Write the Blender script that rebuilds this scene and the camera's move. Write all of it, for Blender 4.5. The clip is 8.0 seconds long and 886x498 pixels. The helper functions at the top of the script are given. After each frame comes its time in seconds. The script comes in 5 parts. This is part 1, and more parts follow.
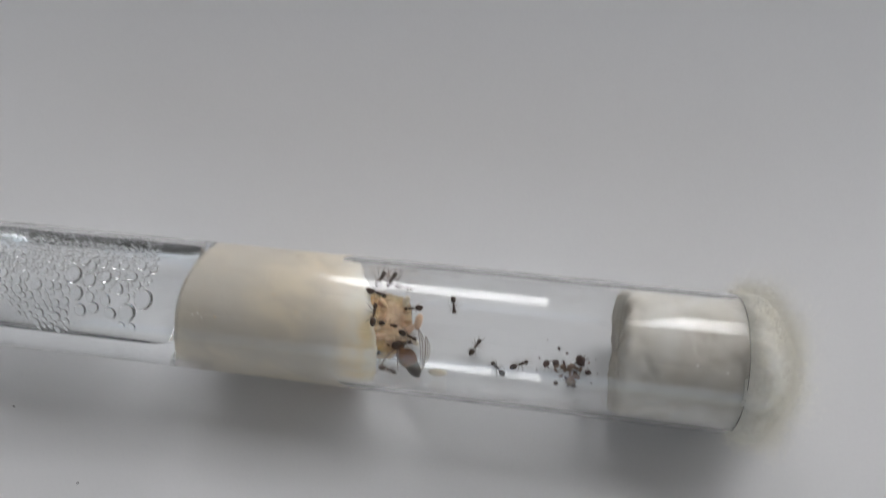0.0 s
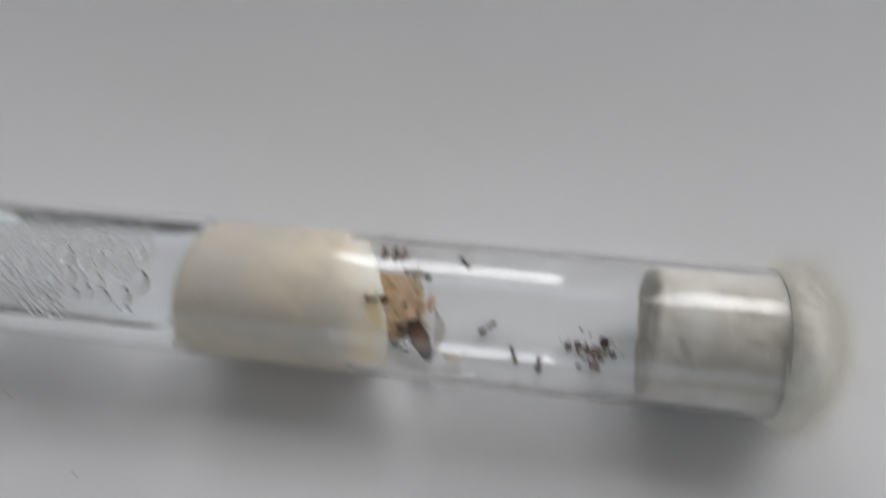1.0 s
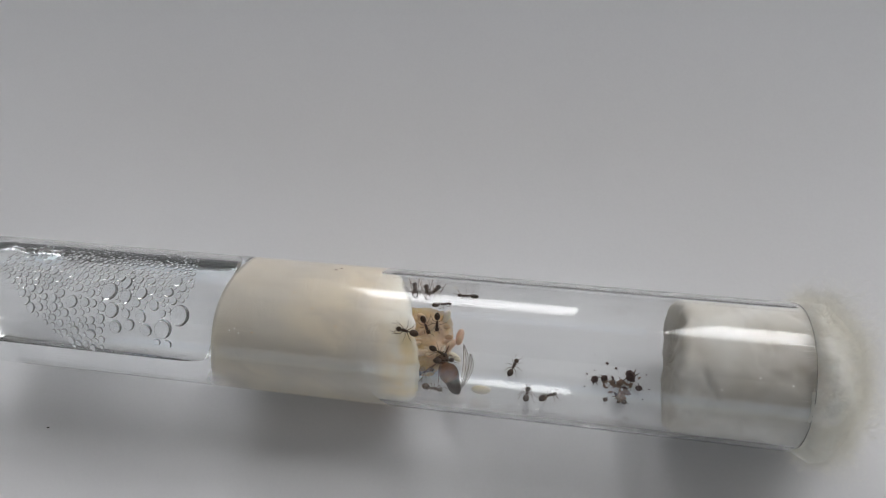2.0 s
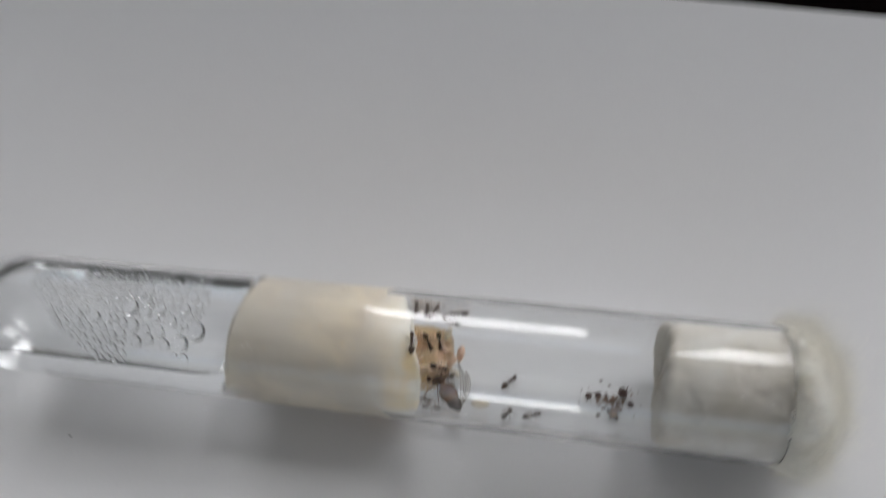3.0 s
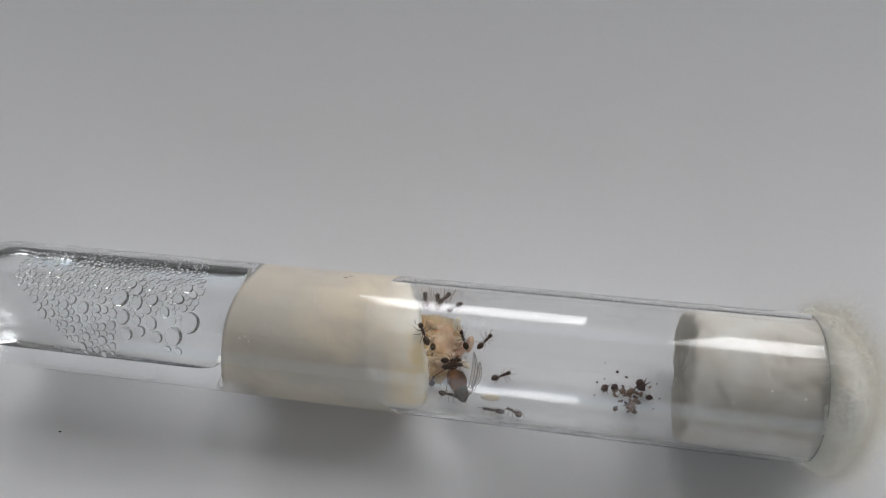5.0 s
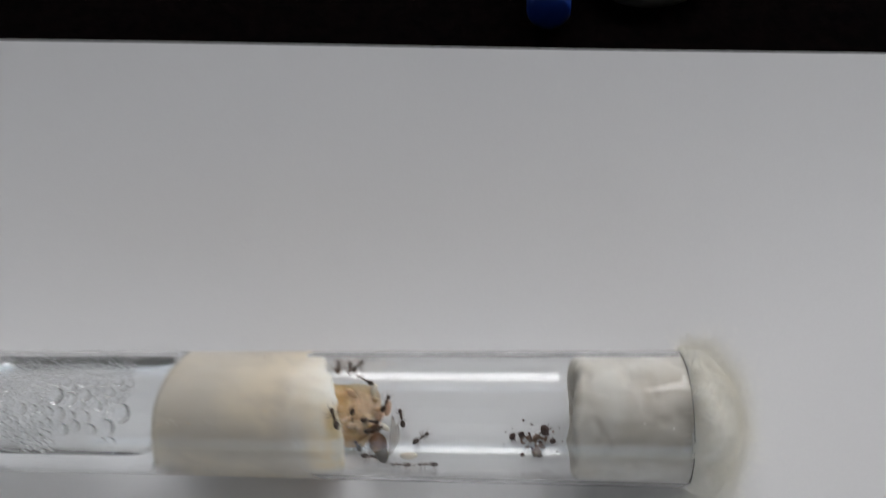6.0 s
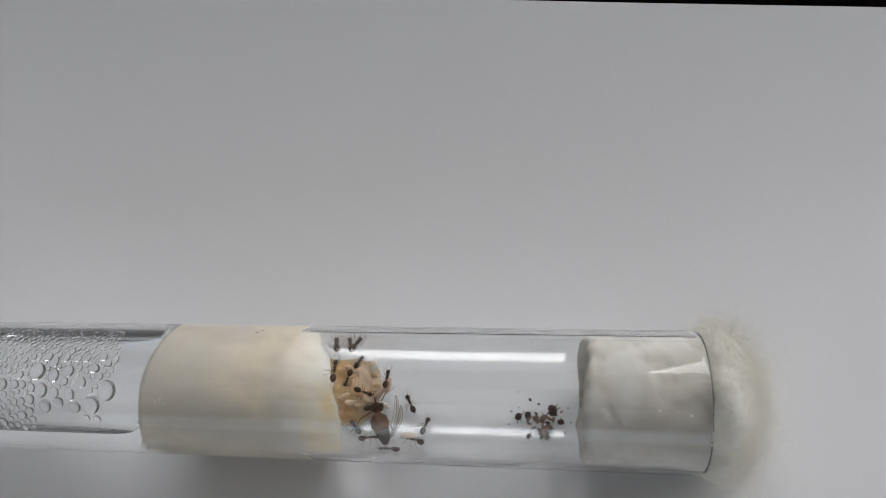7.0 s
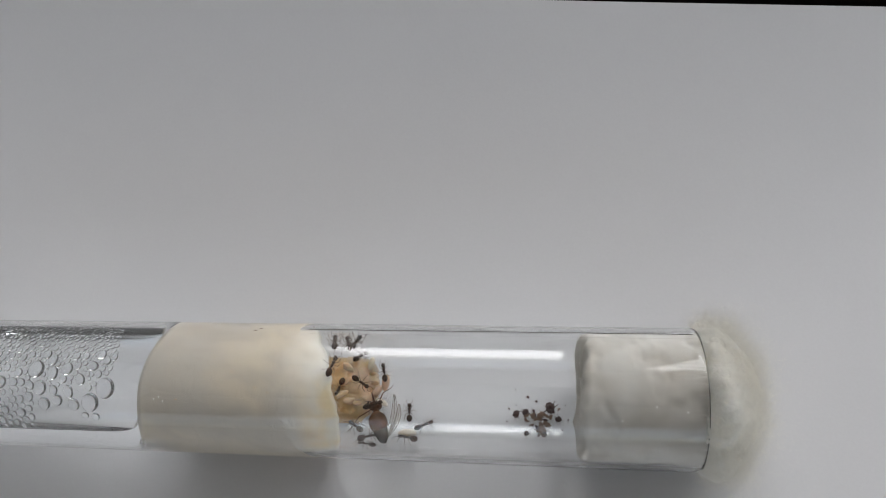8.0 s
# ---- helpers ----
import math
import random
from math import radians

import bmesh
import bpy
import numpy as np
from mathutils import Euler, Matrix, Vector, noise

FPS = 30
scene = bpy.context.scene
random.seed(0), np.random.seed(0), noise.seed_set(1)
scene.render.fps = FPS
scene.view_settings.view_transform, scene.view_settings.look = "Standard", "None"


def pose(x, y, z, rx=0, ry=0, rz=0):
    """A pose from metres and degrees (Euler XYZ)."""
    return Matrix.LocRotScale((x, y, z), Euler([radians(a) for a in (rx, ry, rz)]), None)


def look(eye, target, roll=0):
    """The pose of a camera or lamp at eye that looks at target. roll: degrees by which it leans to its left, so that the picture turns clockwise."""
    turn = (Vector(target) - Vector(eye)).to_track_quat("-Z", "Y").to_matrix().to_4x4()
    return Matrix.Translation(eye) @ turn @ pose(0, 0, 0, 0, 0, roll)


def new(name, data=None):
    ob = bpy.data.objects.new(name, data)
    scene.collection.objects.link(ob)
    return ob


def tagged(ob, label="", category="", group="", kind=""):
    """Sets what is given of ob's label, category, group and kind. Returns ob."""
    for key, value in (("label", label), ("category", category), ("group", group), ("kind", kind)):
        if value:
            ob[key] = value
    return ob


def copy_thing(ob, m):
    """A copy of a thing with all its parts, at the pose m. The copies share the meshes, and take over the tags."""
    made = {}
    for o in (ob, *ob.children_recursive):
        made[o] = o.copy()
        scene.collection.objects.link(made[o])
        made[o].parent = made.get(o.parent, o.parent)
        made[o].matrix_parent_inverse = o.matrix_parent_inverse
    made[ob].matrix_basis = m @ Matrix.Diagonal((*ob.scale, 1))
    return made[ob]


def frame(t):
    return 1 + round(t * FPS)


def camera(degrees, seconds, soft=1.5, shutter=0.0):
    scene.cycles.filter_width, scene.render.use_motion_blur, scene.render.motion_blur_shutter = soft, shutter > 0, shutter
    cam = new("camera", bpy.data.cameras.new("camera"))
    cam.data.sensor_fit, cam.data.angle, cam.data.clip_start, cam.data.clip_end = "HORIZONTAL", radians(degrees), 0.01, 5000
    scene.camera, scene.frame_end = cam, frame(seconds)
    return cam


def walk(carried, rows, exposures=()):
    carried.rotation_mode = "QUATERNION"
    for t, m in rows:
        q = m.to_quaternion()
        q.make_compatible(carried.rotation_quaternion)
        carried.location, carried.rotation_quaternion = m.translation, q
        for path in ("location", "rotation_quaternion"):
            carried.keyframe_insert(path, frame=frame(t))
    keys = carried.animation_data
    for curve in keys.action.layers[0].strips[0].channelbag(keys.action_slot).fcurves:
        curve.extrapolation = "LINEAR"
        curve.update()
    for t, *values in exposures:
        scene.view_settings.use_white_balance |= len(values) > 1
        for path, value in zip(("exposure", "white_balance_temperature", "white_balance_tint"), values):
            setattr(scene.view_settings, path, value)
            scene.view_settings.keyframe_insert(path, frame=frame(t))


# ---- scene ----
CM = 0.01
LENS = 62.73
cam = camera(LENS, 8.0, soft=0.95, shutter=0.8)
CAMERA_ROWS = [
    (0.0, pose(0.05848, -0.03055, 0.08997, 27.534, 3.880, 8.217)),
    (0.1, pose(0.05829, -0.03021, 0.08919, 26.750, 3.627, 8.061)),
    (0.2, pose(0.05823, -0.03056, 0.08844, 26.428, 3.051, 7.811)),
    (0.3, pose(0.05787, -0.03048, 0.08731, 25.808, 2.698, 7.856)),
    (0.4, pose(0.05748, -0.02934, 0.08674, 24.797, 2.579, 7.872)),
    (0.5, pose(0.05687, -0.02945, 0.08581, 24.568, 2.388, 8.077)),
    (0.6, pose(0.05670, -0.02858, 0.08511, 23.809, 2.874, 8.336)),
    (0.7, pose(0.05647, -0.02808, 0.08450, 23.092, 2.823, 8.335)),
    (0.8, pose(0.05664, -0.02805, 0.08311, 22.905, 3.152, 8.127)),
    (0.9, pose(0.05589, -0.02813, 0.08302, 23.475, 2.761, 7.909)),
    (1.0, pose(0.05744, -0.02862, 0.08461, 26.086, 4.873, 8.149)),
    (1.1, pose(0.05852, -0.02926, 0.08587, 27.890, 6.137, 8.380)),
    (1.2, pose(0.05847, -0.03133, 0.08559, 30.095, 6.747, 8.606)),
    (1.3, pose(0.05753, -0.02877, 0.08628, 28.530, 6.491, 8.817)),
    (1.4, pose(0.05793, -0.02861, 0.08617, 28.567, 6.756, 8.886)),
    (1.5, pose(0.05759, -0.02785, 0.08607, 28.170, 6.659, 8.783)),
    (1.6, pose(0.05823, -0.02847, 0.08576, 28.600, 7.216, 9.001)),
    (1.7, pose(0.05727, -0.02968, 0.08628, 28.913, 6.614, 8.719)),
    (2.8, pose(0.05552, -0.03171, 0.08748, 29.976, 5.507, 8.346)),
    (2.9, pose(0.05625, -0.03074, 0.08874, 29.429, 5.931, 8.650)),
    (3.0, pose(0.05805, -0.03214, 0.09143, 30.654, 6.460, 9.352)),
    (3.1, pose(0.05989, -0.03346, 0.09283, 32.437, 7.317, 9.506)),
    (3.2, pose(0.05947, -0.03262, 0.09199, 31.977, 7.280, 9.356)),
    (3.3, pose(0.05883, -0.03069, 0.09004, 30.609, 7.308, 9.333)),
    (3.4, pose(0.05781, -0.02817, 0.08675, 28.699, 7.317, 8.869)),
    (3.5, pose(0.05759, -0.02708, 0.08674, 27.313, 7.554, 9.233)),
    (3.6, pose(0.05733, -0.02784, 0.08700, 27.765, 7.302, 9.259)),
    (3.7, pose(0.05710, -0.02797, 0.08768, 27.889, 7.166, 9.197)),
    (3.8, pose(0.05682, -0.02857, 0.08712, 28.818, 6.960, 9.095)),
    (3.9, pose(0.05629, -0.02753, 0.08643, 27.949, 6.821, 8.620)),
    (4.0, pose(0.05646, -0.02709, 0.08527, 28.204, 7.305, 7.723)),
    (4.1, pose(0.05533, -0.02697, 0.08607, 27.815, 6.607, 7.877)),
    (4.2, pose(0.05454, -0.02928, 0.08580, 28.990, 5.558, 8.878)),
    (5.3, pose(0.05831, -0.02948, 0.09008, 29.215, 7.213, 9.092)),
    (5.4, pose(0.05983, -0.03019, 0.09327, 30.815, 7.525, 8.233)),
    (5.5, pose(0.05907, -0.02837, 0.09258, 30.661, 7.088, 7.184)),
    (5.6, pose(0.06022, -0.02924, 0.09283, 31.434, 6.648, 6.347)),
    (5.7, pose(0.06071, -0.02955, 0.09260, 31.762, 6.898, 6.051)),
    (5.8, pose(0.06291, -0.03136, 0.09399, 32.530, 7.452, 6.018)),
    (5.9, pose(0.06575, -0.02995, 0.09604, 31.701, 7.204, 4.321)),
    (6.0, pose(0.06598, -0.03206, 0.09467, 33.475, 7.320, 3.438)),
    (6.1, pose(0.06373, -0.02938, 0.09174, 31.056, 6.081, 3.973)),
    (6.2, pose(0.06339, -0.02772, 0.09199, 30.223, 6.030, 3.619)),
    (6.3, pose(0.06441, -0.02797, 0.09103, 30.474, 6.757, 3.741)),
    (6.5, pose(0.06509, -0.02719, 0.09106, 29.988, 7.155, 3.941)),
    (6.8, pose(0.06529, -0.02689, 0.09070, 29.839, 7.387, 3.908)),
    (7.0, pose(0.06554, -0.02711, 0.09064, 29.921, 7.553, 4.104)),
    (7.5, pose(0.06541, -0.02824, 0.08992, 30.716, 7.459, 4.021)),
    (8.0, pose(0.06558, -0.02746, 0.09080, 29.898, 7.413, 4.020)),
]
walk(cam, CAMERA_ROWS)

# ---- world, window light and exposure ----
world = bpy.data.worlds.new("sky")
scene.world = world
world.use_nodes = True
wn, wl = world.node_tree.nodes, world.node_tree.links
sky = wn.new("ShaderNodeTexSky")
sky.sky_type, sky.sun_disc = "NISHITA", False
sky.sun_elevation, sky.sun_rotation = radians(38), radians(20)
wl.new(sky.outputs[0], wn["Background"].inputs[0])
wn["Background"].inputs[1].default_value = 0.08


def window_light(name, x0, x1, z0, z1, y, watts, colour):
    lamp = bpy.data.lights.new(name, "AREA")
    lamp.shape, lamp.size, lamp.size_y = "RECTANGLE", x1 - x0, z1 - z0
    lamp.energy, lamp.color = watts, colour
    ob = new(name, lamp)
    ob.matrix_world = look(((x0 + x1) / 2, y, (z0 + z1) / 2), ((x0 + x1) / 2, y - 1, (z0 + z1) / 2))
    return ob


WALL_Y = 0.65
PANES = ((-0.20, 0.08, 0.40, 0.70), (0.245, 1.38, 0.58, 1.30))
DAY = (0.985, 0.985, 1.0)
window_light("window_light", *PANES[0], WALL_Y + 0.03, 1.85, DAY)
window_light("window_light", *PANES[1], WALL_Y + 0.03, 15.6, DAY)
# Unseen opening behind the camera, added for front fill and veil on the glass.
BACK_Y, FILL_PANE = -1.1, (-0.85, 1.40, 0.0, 0.50)
back = window_light("window_light", *FILL_PANE, BACK_Y - 0.03, 1.8, DAY)
back.matrix_world = look(((FILL_PANE[0] + FILL_PANE[1]) / 2, BACK_Y - 0.03, (FILL_PANE[2] + FILL_PANE[3]) / 2),
                         ((FILL_PANE[0] + FILL_PANE[1]) / 2, 0, (FILL_PANE[2] + FILL_PANE[3]) / 2))
scene.cycles.max_bounces, scene.cycles.transmission_bounces = 28, 28


# ---- materials ----
def material(name, base, rough=0.5, metal=0.0, grain=0.0, grain_size=500.0, blotch=0.0, blotch_size=60.0,
             bump=0.0, bump_size=800.0, relief=0.0006, twist=0.0, tint=(0.5, 0.4, 0.3), **more):
    """A principled material with colour variation at two scales and fine relief; sizes are per metre."""
    m = bpy.data.materials.new(name)
    m.use_nodes = True
    n, l = m.node_tree.nodes, m.node_tree.links
    p = n["Principled BSDF"]
    p.inputs["Base Color"].default_value = (*base, 1)
    p.inputs["Roughness"].default_value = rough
    p.inputs["Metallic"].default_value = metal
    for k, v in more.items():
        p.inputs[k.replace("_", " ")].default_value = v
    co = n.new("ShaderNodeTexCoord")
    out = None
    for amount, size, dark in ((grain, grain_size, None), (blotch, blotch_size, tint)):
        if not amount:
            continue
        tex = n.new("ShaderNodeTexNoise")
        tex.inputs["Scale"].default_value, tex.inputs["Detail"].default_value = size, 6
        tex.inputs["Distortion"].default_value = twist
        l.new(co.outputs["Object"], tex.inputs["Vector"])
        ramp = n.new("ShaderNodeMapRange")
        ramp.inputs[1].default_value, ramp.inputs[2].default_value = 0.35, 0.68
        ramp.inputs[3].default_value, ramp.inputs[4].default_value = 0.0, amount
        l.new(tex.outputs["Fac"], ramp.inputs[0])
        mix = n.new("ShaderNodeMix")
        mix.data_type = "RGBA"
        if out is None:
            mix.inputs[6].default_value = (*base, 1)
        else:
            l.new(out, mix.inputs[6])
        other = [c * 0.45 for c in base] if dark is None else dark
        mix.inputs[7].default_value = (*other, 1)
        l.new(ramp.outputs[0], mix.inputs[0])
        out = mix.outputs[2]
    if out is not None:
        l.new(out, p.inputs["Base Color"])
    if bump:
        tex = n.new("ShaderNodeTexNoise")
        tex.inputs["Scale"].default_value, tex.inputs["Detail"].default_value = bump_size, 8
        tex.inputs["Distortion"].default_value = twist
        l.new(co.outputs["Object"], tex.inputs["Vector"])
        b = n.new("ShaderNodeBump")
        b.inputs["Strength"].default_value, b.inputs["Distance"].default_value = bump, relief
        l.new(tex.outputs["Fac"], b.inputs["Height"])
        l.new(b.outputs[0], p.inputs["Normal"])
    return m


PAPER = material("paper", (0.80, 0.80, 0.81), 0.85, grain=0.03, grain_size=2500, blotch=0.04, blotch_size=40,
                 tint=(0.70, 0.70, 0.72), bump=0.025, bump_size=1800)
GLASS = material("glass", (0.985, 0.99, 0.99), 0.0, Transmission_Weight=1.0, IOR=1.5)
# Colour of the line drawn for the dark refraction in the tube wall.
GLASS_LINE = material("glass_line", (0.10, 0.095, 0.09), 0.5, grain=0.5, grain_size=900)
WATER = material("water", (0.99, 0.995, 1.0), 0.0, Transmission_Weight=1.0, IOR=1.333)


def wet_cotton_material():
    """Soaked cotton: clouds of cream and grey, whiter and drier towards the nest, amber where the brood stains it, thin
    at the water; its underside is tinted for a warm glow on the paper.
    """
    m = material("wet_cotton", (0.66, 0.62, 0.53), 0.5, bump=0.35, bump_size=420, relief=0.0003, twist=1.2,
                 Subsurface_Weight=0.9, Subsurface_Scale=0.003, Subsurface_Radius=(1.0, 0.95, 0.84))
    n, l = m.node_tree.nodes, m.node_tree.links
    p = n["Principled BSDF"]
    co, sep = n.new("ShaderNodeTexCoord"), n.new("ShaderNodeSeparateXYZ")
    l.new(co.outputs["Object"], sep.inputs[0])

    def cloud(size, detail, twist, stretch=(1, 1, 1)):
        mp, t = n.new("ShaderNodeMapping"), n.new("ShaderNodeTexNoise")
        mp.inputs["Scale"].default_value = stretch
        l.new(co.outputs["Object"], mp.inputs["Vector"])
        l.new(mp.outputs[0], t.inputs["Vector"])
        t.inputs["Scale"].default_value, t.inputs["Detail"].default_value = size, detail
        t.inputs["Distortion"].default_value = twist
        return t.outputs["Fac"]

    def ramp(value, a, b, lo=0.0, hi=1.0):
        r = n.new("ShaderNodeMapRange")
        r.interpolation_type = "SMOOTHSTEP"
        for k, v in enumerate((a, b, lo, hi)):
            r.inputs[k + 1].default_value = v
        l.new(value, r.inputs[0])
        return r.outputs[0]

    def calc(how, a, b):
        q = n.new("ShaderNodeMath")
        q.operation = how
        for k, v in enumerate((a, b)):
            if isinstance(v, float):
                q.inputs[k].default_value = v
            else:
                l.new(v, q.inputs[k])
        return q.outputs[0]

    def blend(fac, a, b):
        q = n.new("ShaderNodeMix")
        q.data_type = "RGBA"
        l.new(fac, q.inputs[0])
        for k, v in ((6, a), (7, b)):
            if isinstance(v, tuple):
                q.inputs[k].default_value = (*v, 1)
            else:
                l.new(v, q.inputs[k])
        return q.outputs[2]

    c = blend(ramp(cloud(105, 4, 0.3), 0.36, 0.64), (0.585, 0.55, 0.49), (0.69, 0.625, 0.515))
    c = blend(ramp(cloud(330, 7, 1.0, (0.5, 1, 1)), 0.44, 0.70, 0.0, 0.6), c, (0.545, 0.50, 0.435))
    edge = calc("ADD", sep.outputs[0], calc("MULTIPLY", cloud(150, 5, 0.5), 0.009))
    edge = calc("SUBTRACT", edge, calc("MULTIPLY", sep.outputs[2], 0.08))
    c = blend(ramp(edge, 0.0395, 0.0435, 0.0, 0.9), c, (0.76, 0.74, 0.67))
    high = calc("MULTIPLY", ramp(sep.outputs[0], 0.0362, 0.0398), ramp(sep.outputs[1], 0.0002, -0.0022))
    high = calc("MULTIPLY", high, ramp(sep.outputs[2], 0.0070, 0.0098))
    high = calc("MULTIPLY", high, ramp(cloud(260, 4, 0.8), 0.28, 0.60, 0.1, 0.65))
    c = blend(high, c, (0.78, 0.57, 0.27))
    # Underside coloured amber so that light bounced onto the paper turns orange.
    glow_under = calc("MULTIPLY", ramp(sep.outputs[0], 0.0290, 0.0350), ramp(sep.outputs[2], 0.0040, 0.0018))
    c = blend(calc("MULTIPLY", glow_under, 0.9), c, (0.72, 0.42, 0.14))
    l.new(c, p.inputs["Base Color"])
    start = calc("ADD", sep.outputs[0], calc("MULTIPLY", cloud(420, 5, 0.5), 0.0016))
    start = calc("ADD", start, calc("MULTIPLY", sep.outputs[2], -0.12))
    crisp, faint = ramp(start, 0.0150, 0.0172, 0.10, 1.0), ramp(start, 0.0142, 0.0235, 0.05, 1.0)
    deep = calc("MULTIPLY", ramp(sep.outputs[2], 0.0114, 0.0084), calc("SUBTRACT", faint, crisp))
    l.new(calc("ADD", crisp, deep), p.inputs["Alpha"])
    return m


WET_COTTON = wet_cotton_material()
DRY_COTTON = material("dry_cotton", (0.90, 0.89, 0.84), 0.95, grain=0.15, grain_size=900, blotch=0.7, blotch_size=130,
                      tint=(0.76, 0.73, 0.65), bump=0.5, bump_size=1100, relief=0.0003, twist=0.5,
                      Subsurface_Weight=0.7, Subsurface_Scale=0.0025, Subsurface_Radius=(1.0, 0.92, 0.8))
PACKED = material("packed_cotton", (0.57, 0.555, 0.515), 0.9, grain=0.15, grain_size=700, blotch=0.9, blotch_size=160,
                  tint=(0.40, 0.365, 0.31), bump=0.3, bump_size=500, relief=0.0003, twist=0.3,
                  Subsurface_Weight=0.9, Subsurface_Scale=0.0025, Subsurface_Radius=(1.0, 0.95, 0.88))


def fibre_material():
    """Thin cotton threads, lit from both sides."""
    m = bpy.data.materials.new("cotton_fibre")
    m.use_nodes = True
    n, l = m.node_tree.nodes, m.node_tree.links
    n.remove(n["Principled BSDF"])
    d, t, mix = n.new("ShaderNodeBsdfDiffuse"), n.new("ShaderNodeBsdfTranslucent"), n.new("ShaderNodeMixShader")
    tex, co, ramp = n.new("ShaderNodeTexNoise"), n.new("ShaderNodeTexCoord"), n.new("ShaderNodeMix")
    tex.inputs["Scale"].default_value = 300
    l.new(co.outputs["Object"], tex.inputs["Vector"])
    ramp.data_type = "RGBA"
    ramp.inputs[6].default_value, ramp.inputs[7].default_value = (0.97, 0.96, 0.92, 1), (0.92, 0.90, 0.84, 1)
    l.new(tex.outputs["Fac"], ramp.inputs[0])
    for s in (d, t):
        l.new(ramp.outputs[2], s.inputs["Color"])
    l.new(d.outputs[0], mix.inputs[1])
    l.new(t.outputs[0], mix.inputs[2])
    l.new(mix.outputs[0], n["Material Output"].inputs["Surface"])
    return m


FIBRE = fibre_material()
STAIN = material("stained_cotton", (0.76, 0.56, 0.29), 0.7, grain=0.2, grain_size=900, blotch=0.5, blotch_size=500,
                 tint=(0.52, 0.31, 0.11), bump=0.4, bump_size=1500, Subsurface_Weight=0.7, Subsurface_Scale=0.0012,
                 Subsurface_Radius=(1.0, 0.7, 0.4))
ANT = material("ant_cuticle", (0.050, 0.022, 0.009), 0.35, grain=0.4, grain_size=3000, bump=0.1, bump_size=9000)
ANT_LEG = material("ant_leg", (0.11, 0.055, 0.024), 0.4)
QUEEN = material("queen_cuticle", (0.17, 0.060, 0.009), 0.4, grain=0.35, grain_size=1500, blotch=0.75, blotch_size=520,
                 tint=(0.05, 0.018, 0.006), Specular_IOR_Level=0.4)
QUEEN_DARK = material("queen_thorax", (0.095, 0.036, 0.013), 0.5, grain=0.4, grain_size=1500, Specular_IOR_Level=0.2)
QUEEN_VEILED = material("queen_veiled", (0.055, 0.042, 0.034), 0.55, grain=0.4, grain_size=1500, Specular_IOR_Level=0.3)
QUEEN_LEG = material("queen_leg", (0.16, 0.055, 0.02), 0.4, grain=0.3, grain_size=1500)
QUEEN_BAND = material("queen_band", (0.085, 0.031, 0.009), 0.5, grain=0.4, grain_size=1500, Specular_IOR_Level=0.3)
WING = material("wing", (0.55, 0.42, 0.25), 0.25, Alpha=0.14)
VEIN = material("wing_vein", (0.07, 0.042, 0.022), 0.5)
LARVA = material("larva", (0.68, 0.50, 0.35), 0.35, grain=0.06, grain_size=900, blotch=0.5, blotch_size=450,
                 tint=(0.66, 0.42, 0.24), Subsurface_Weight=0.8, Subsurface_Scale=0.0012, Subsurface_Radius=(1.0, 0.7, 0.45))


def egg_material():
    """Translucent eggs and grubs: pinkish cream, amber and darker towards the soiled cotton."""
    m = material("eggs", (0.80, 0.62, 0.46), 0.42, bump=0.35, bump_size=1700, relief=0.00015, twist=0.4, Subsurface_Weight=0.85,
                 Subsurface_Scale=0.0014, Subsurface_Radius=(1.0, 0.75, 0.45))
    n, l = m.node_tree.nodes, m.node_tree.links
    co, sep = n.new("ShaderNodeTexCoord"), n.new("ShaderNodeSeparateXYZ")
    l.new(co.outputs["Object"], sep.inputs[0])
    last = (0.77, 0.60, 0.45, 1)
    for size, twist, low, high, other in ((420, 0.8, 0.42, 0.66, (0.58, 0.36, 0.18, 1)), (1300, 0.3, 0.50, 0.72, (0.80, 0.65, 0.48, 1))):
        tex, span, mix = n.new("ShaderNodeTexNoise"), n.new("ShaderNodeMapRange"), n.new("ShaderNodeMix")
        tex.inputs["Scale"].default_value, tex.inputs["Distortion"].default_value = size, twist
        l.new(co.outputs["Object"], tex.inputs["Vector"])
        span.inputs[1].default_value, span.inputs[2].default_value, span.inputs[4].default_value = low, high, 0.6
        l.new(tex.outputs["Fac"], span.inputs[0])
        mix.data_type = "RGBA"
        if isinstance(last, tuple):
            mix.inputs[6].default_value = last
        else:
            l.new(last, mix.inputs[6])
        mix.inputs[7].default_value = other
        l.new(span.outputs[0], mix.inputs[0])
        last = mix.outputs[2]
    tex, add, span, mix = n.new("ShaderNodeTexNoise"), n.new("ShaderNodeMath"), n.new("ShaderNodeMapRange"), n.new("ShaderNodeMix")
    tex.inputs["Scale"].default_value = 500
    l.new(co.outputs["Object"], tex.inputs["Vector"])
    add.operation = "MULTIPLY_ADD"
    add.inputs[1].default_value = 0.004
    l.new(tex.outputs["Fac"], add.inputs[0])
    tilt = n.new("ShaderNodeMath")
    tilt.operation = "MULTIPLY_ADD"
    tilt.inputs[1].default_value = 0.55
    l.new(sep.outputs[1], tilt.inputs[0])
    l.new(sep.outputs[0], tilt.inputs[2])
    l.new(tilt.outputs[0], add.inputs[2])
    span.inputs[1].default_value, span.inputs[2].default_value = 0.0450, 0.0425
    span.inputs[4].default_value = 0.8
    l.new(add.outputs[0], span.inputs[0])
    mix.data_type = "RGBA"
    l.new(span.outputs[0], mix.inputs[0])
    l.new(last, mix.inputs[6])
    mix.inputs[7].default_value = (0.55, 0.36, 0.16, 1)
    l.new(mix.outputs[2], n["Principled BSDF"].inputs["Base Color"])
    return m


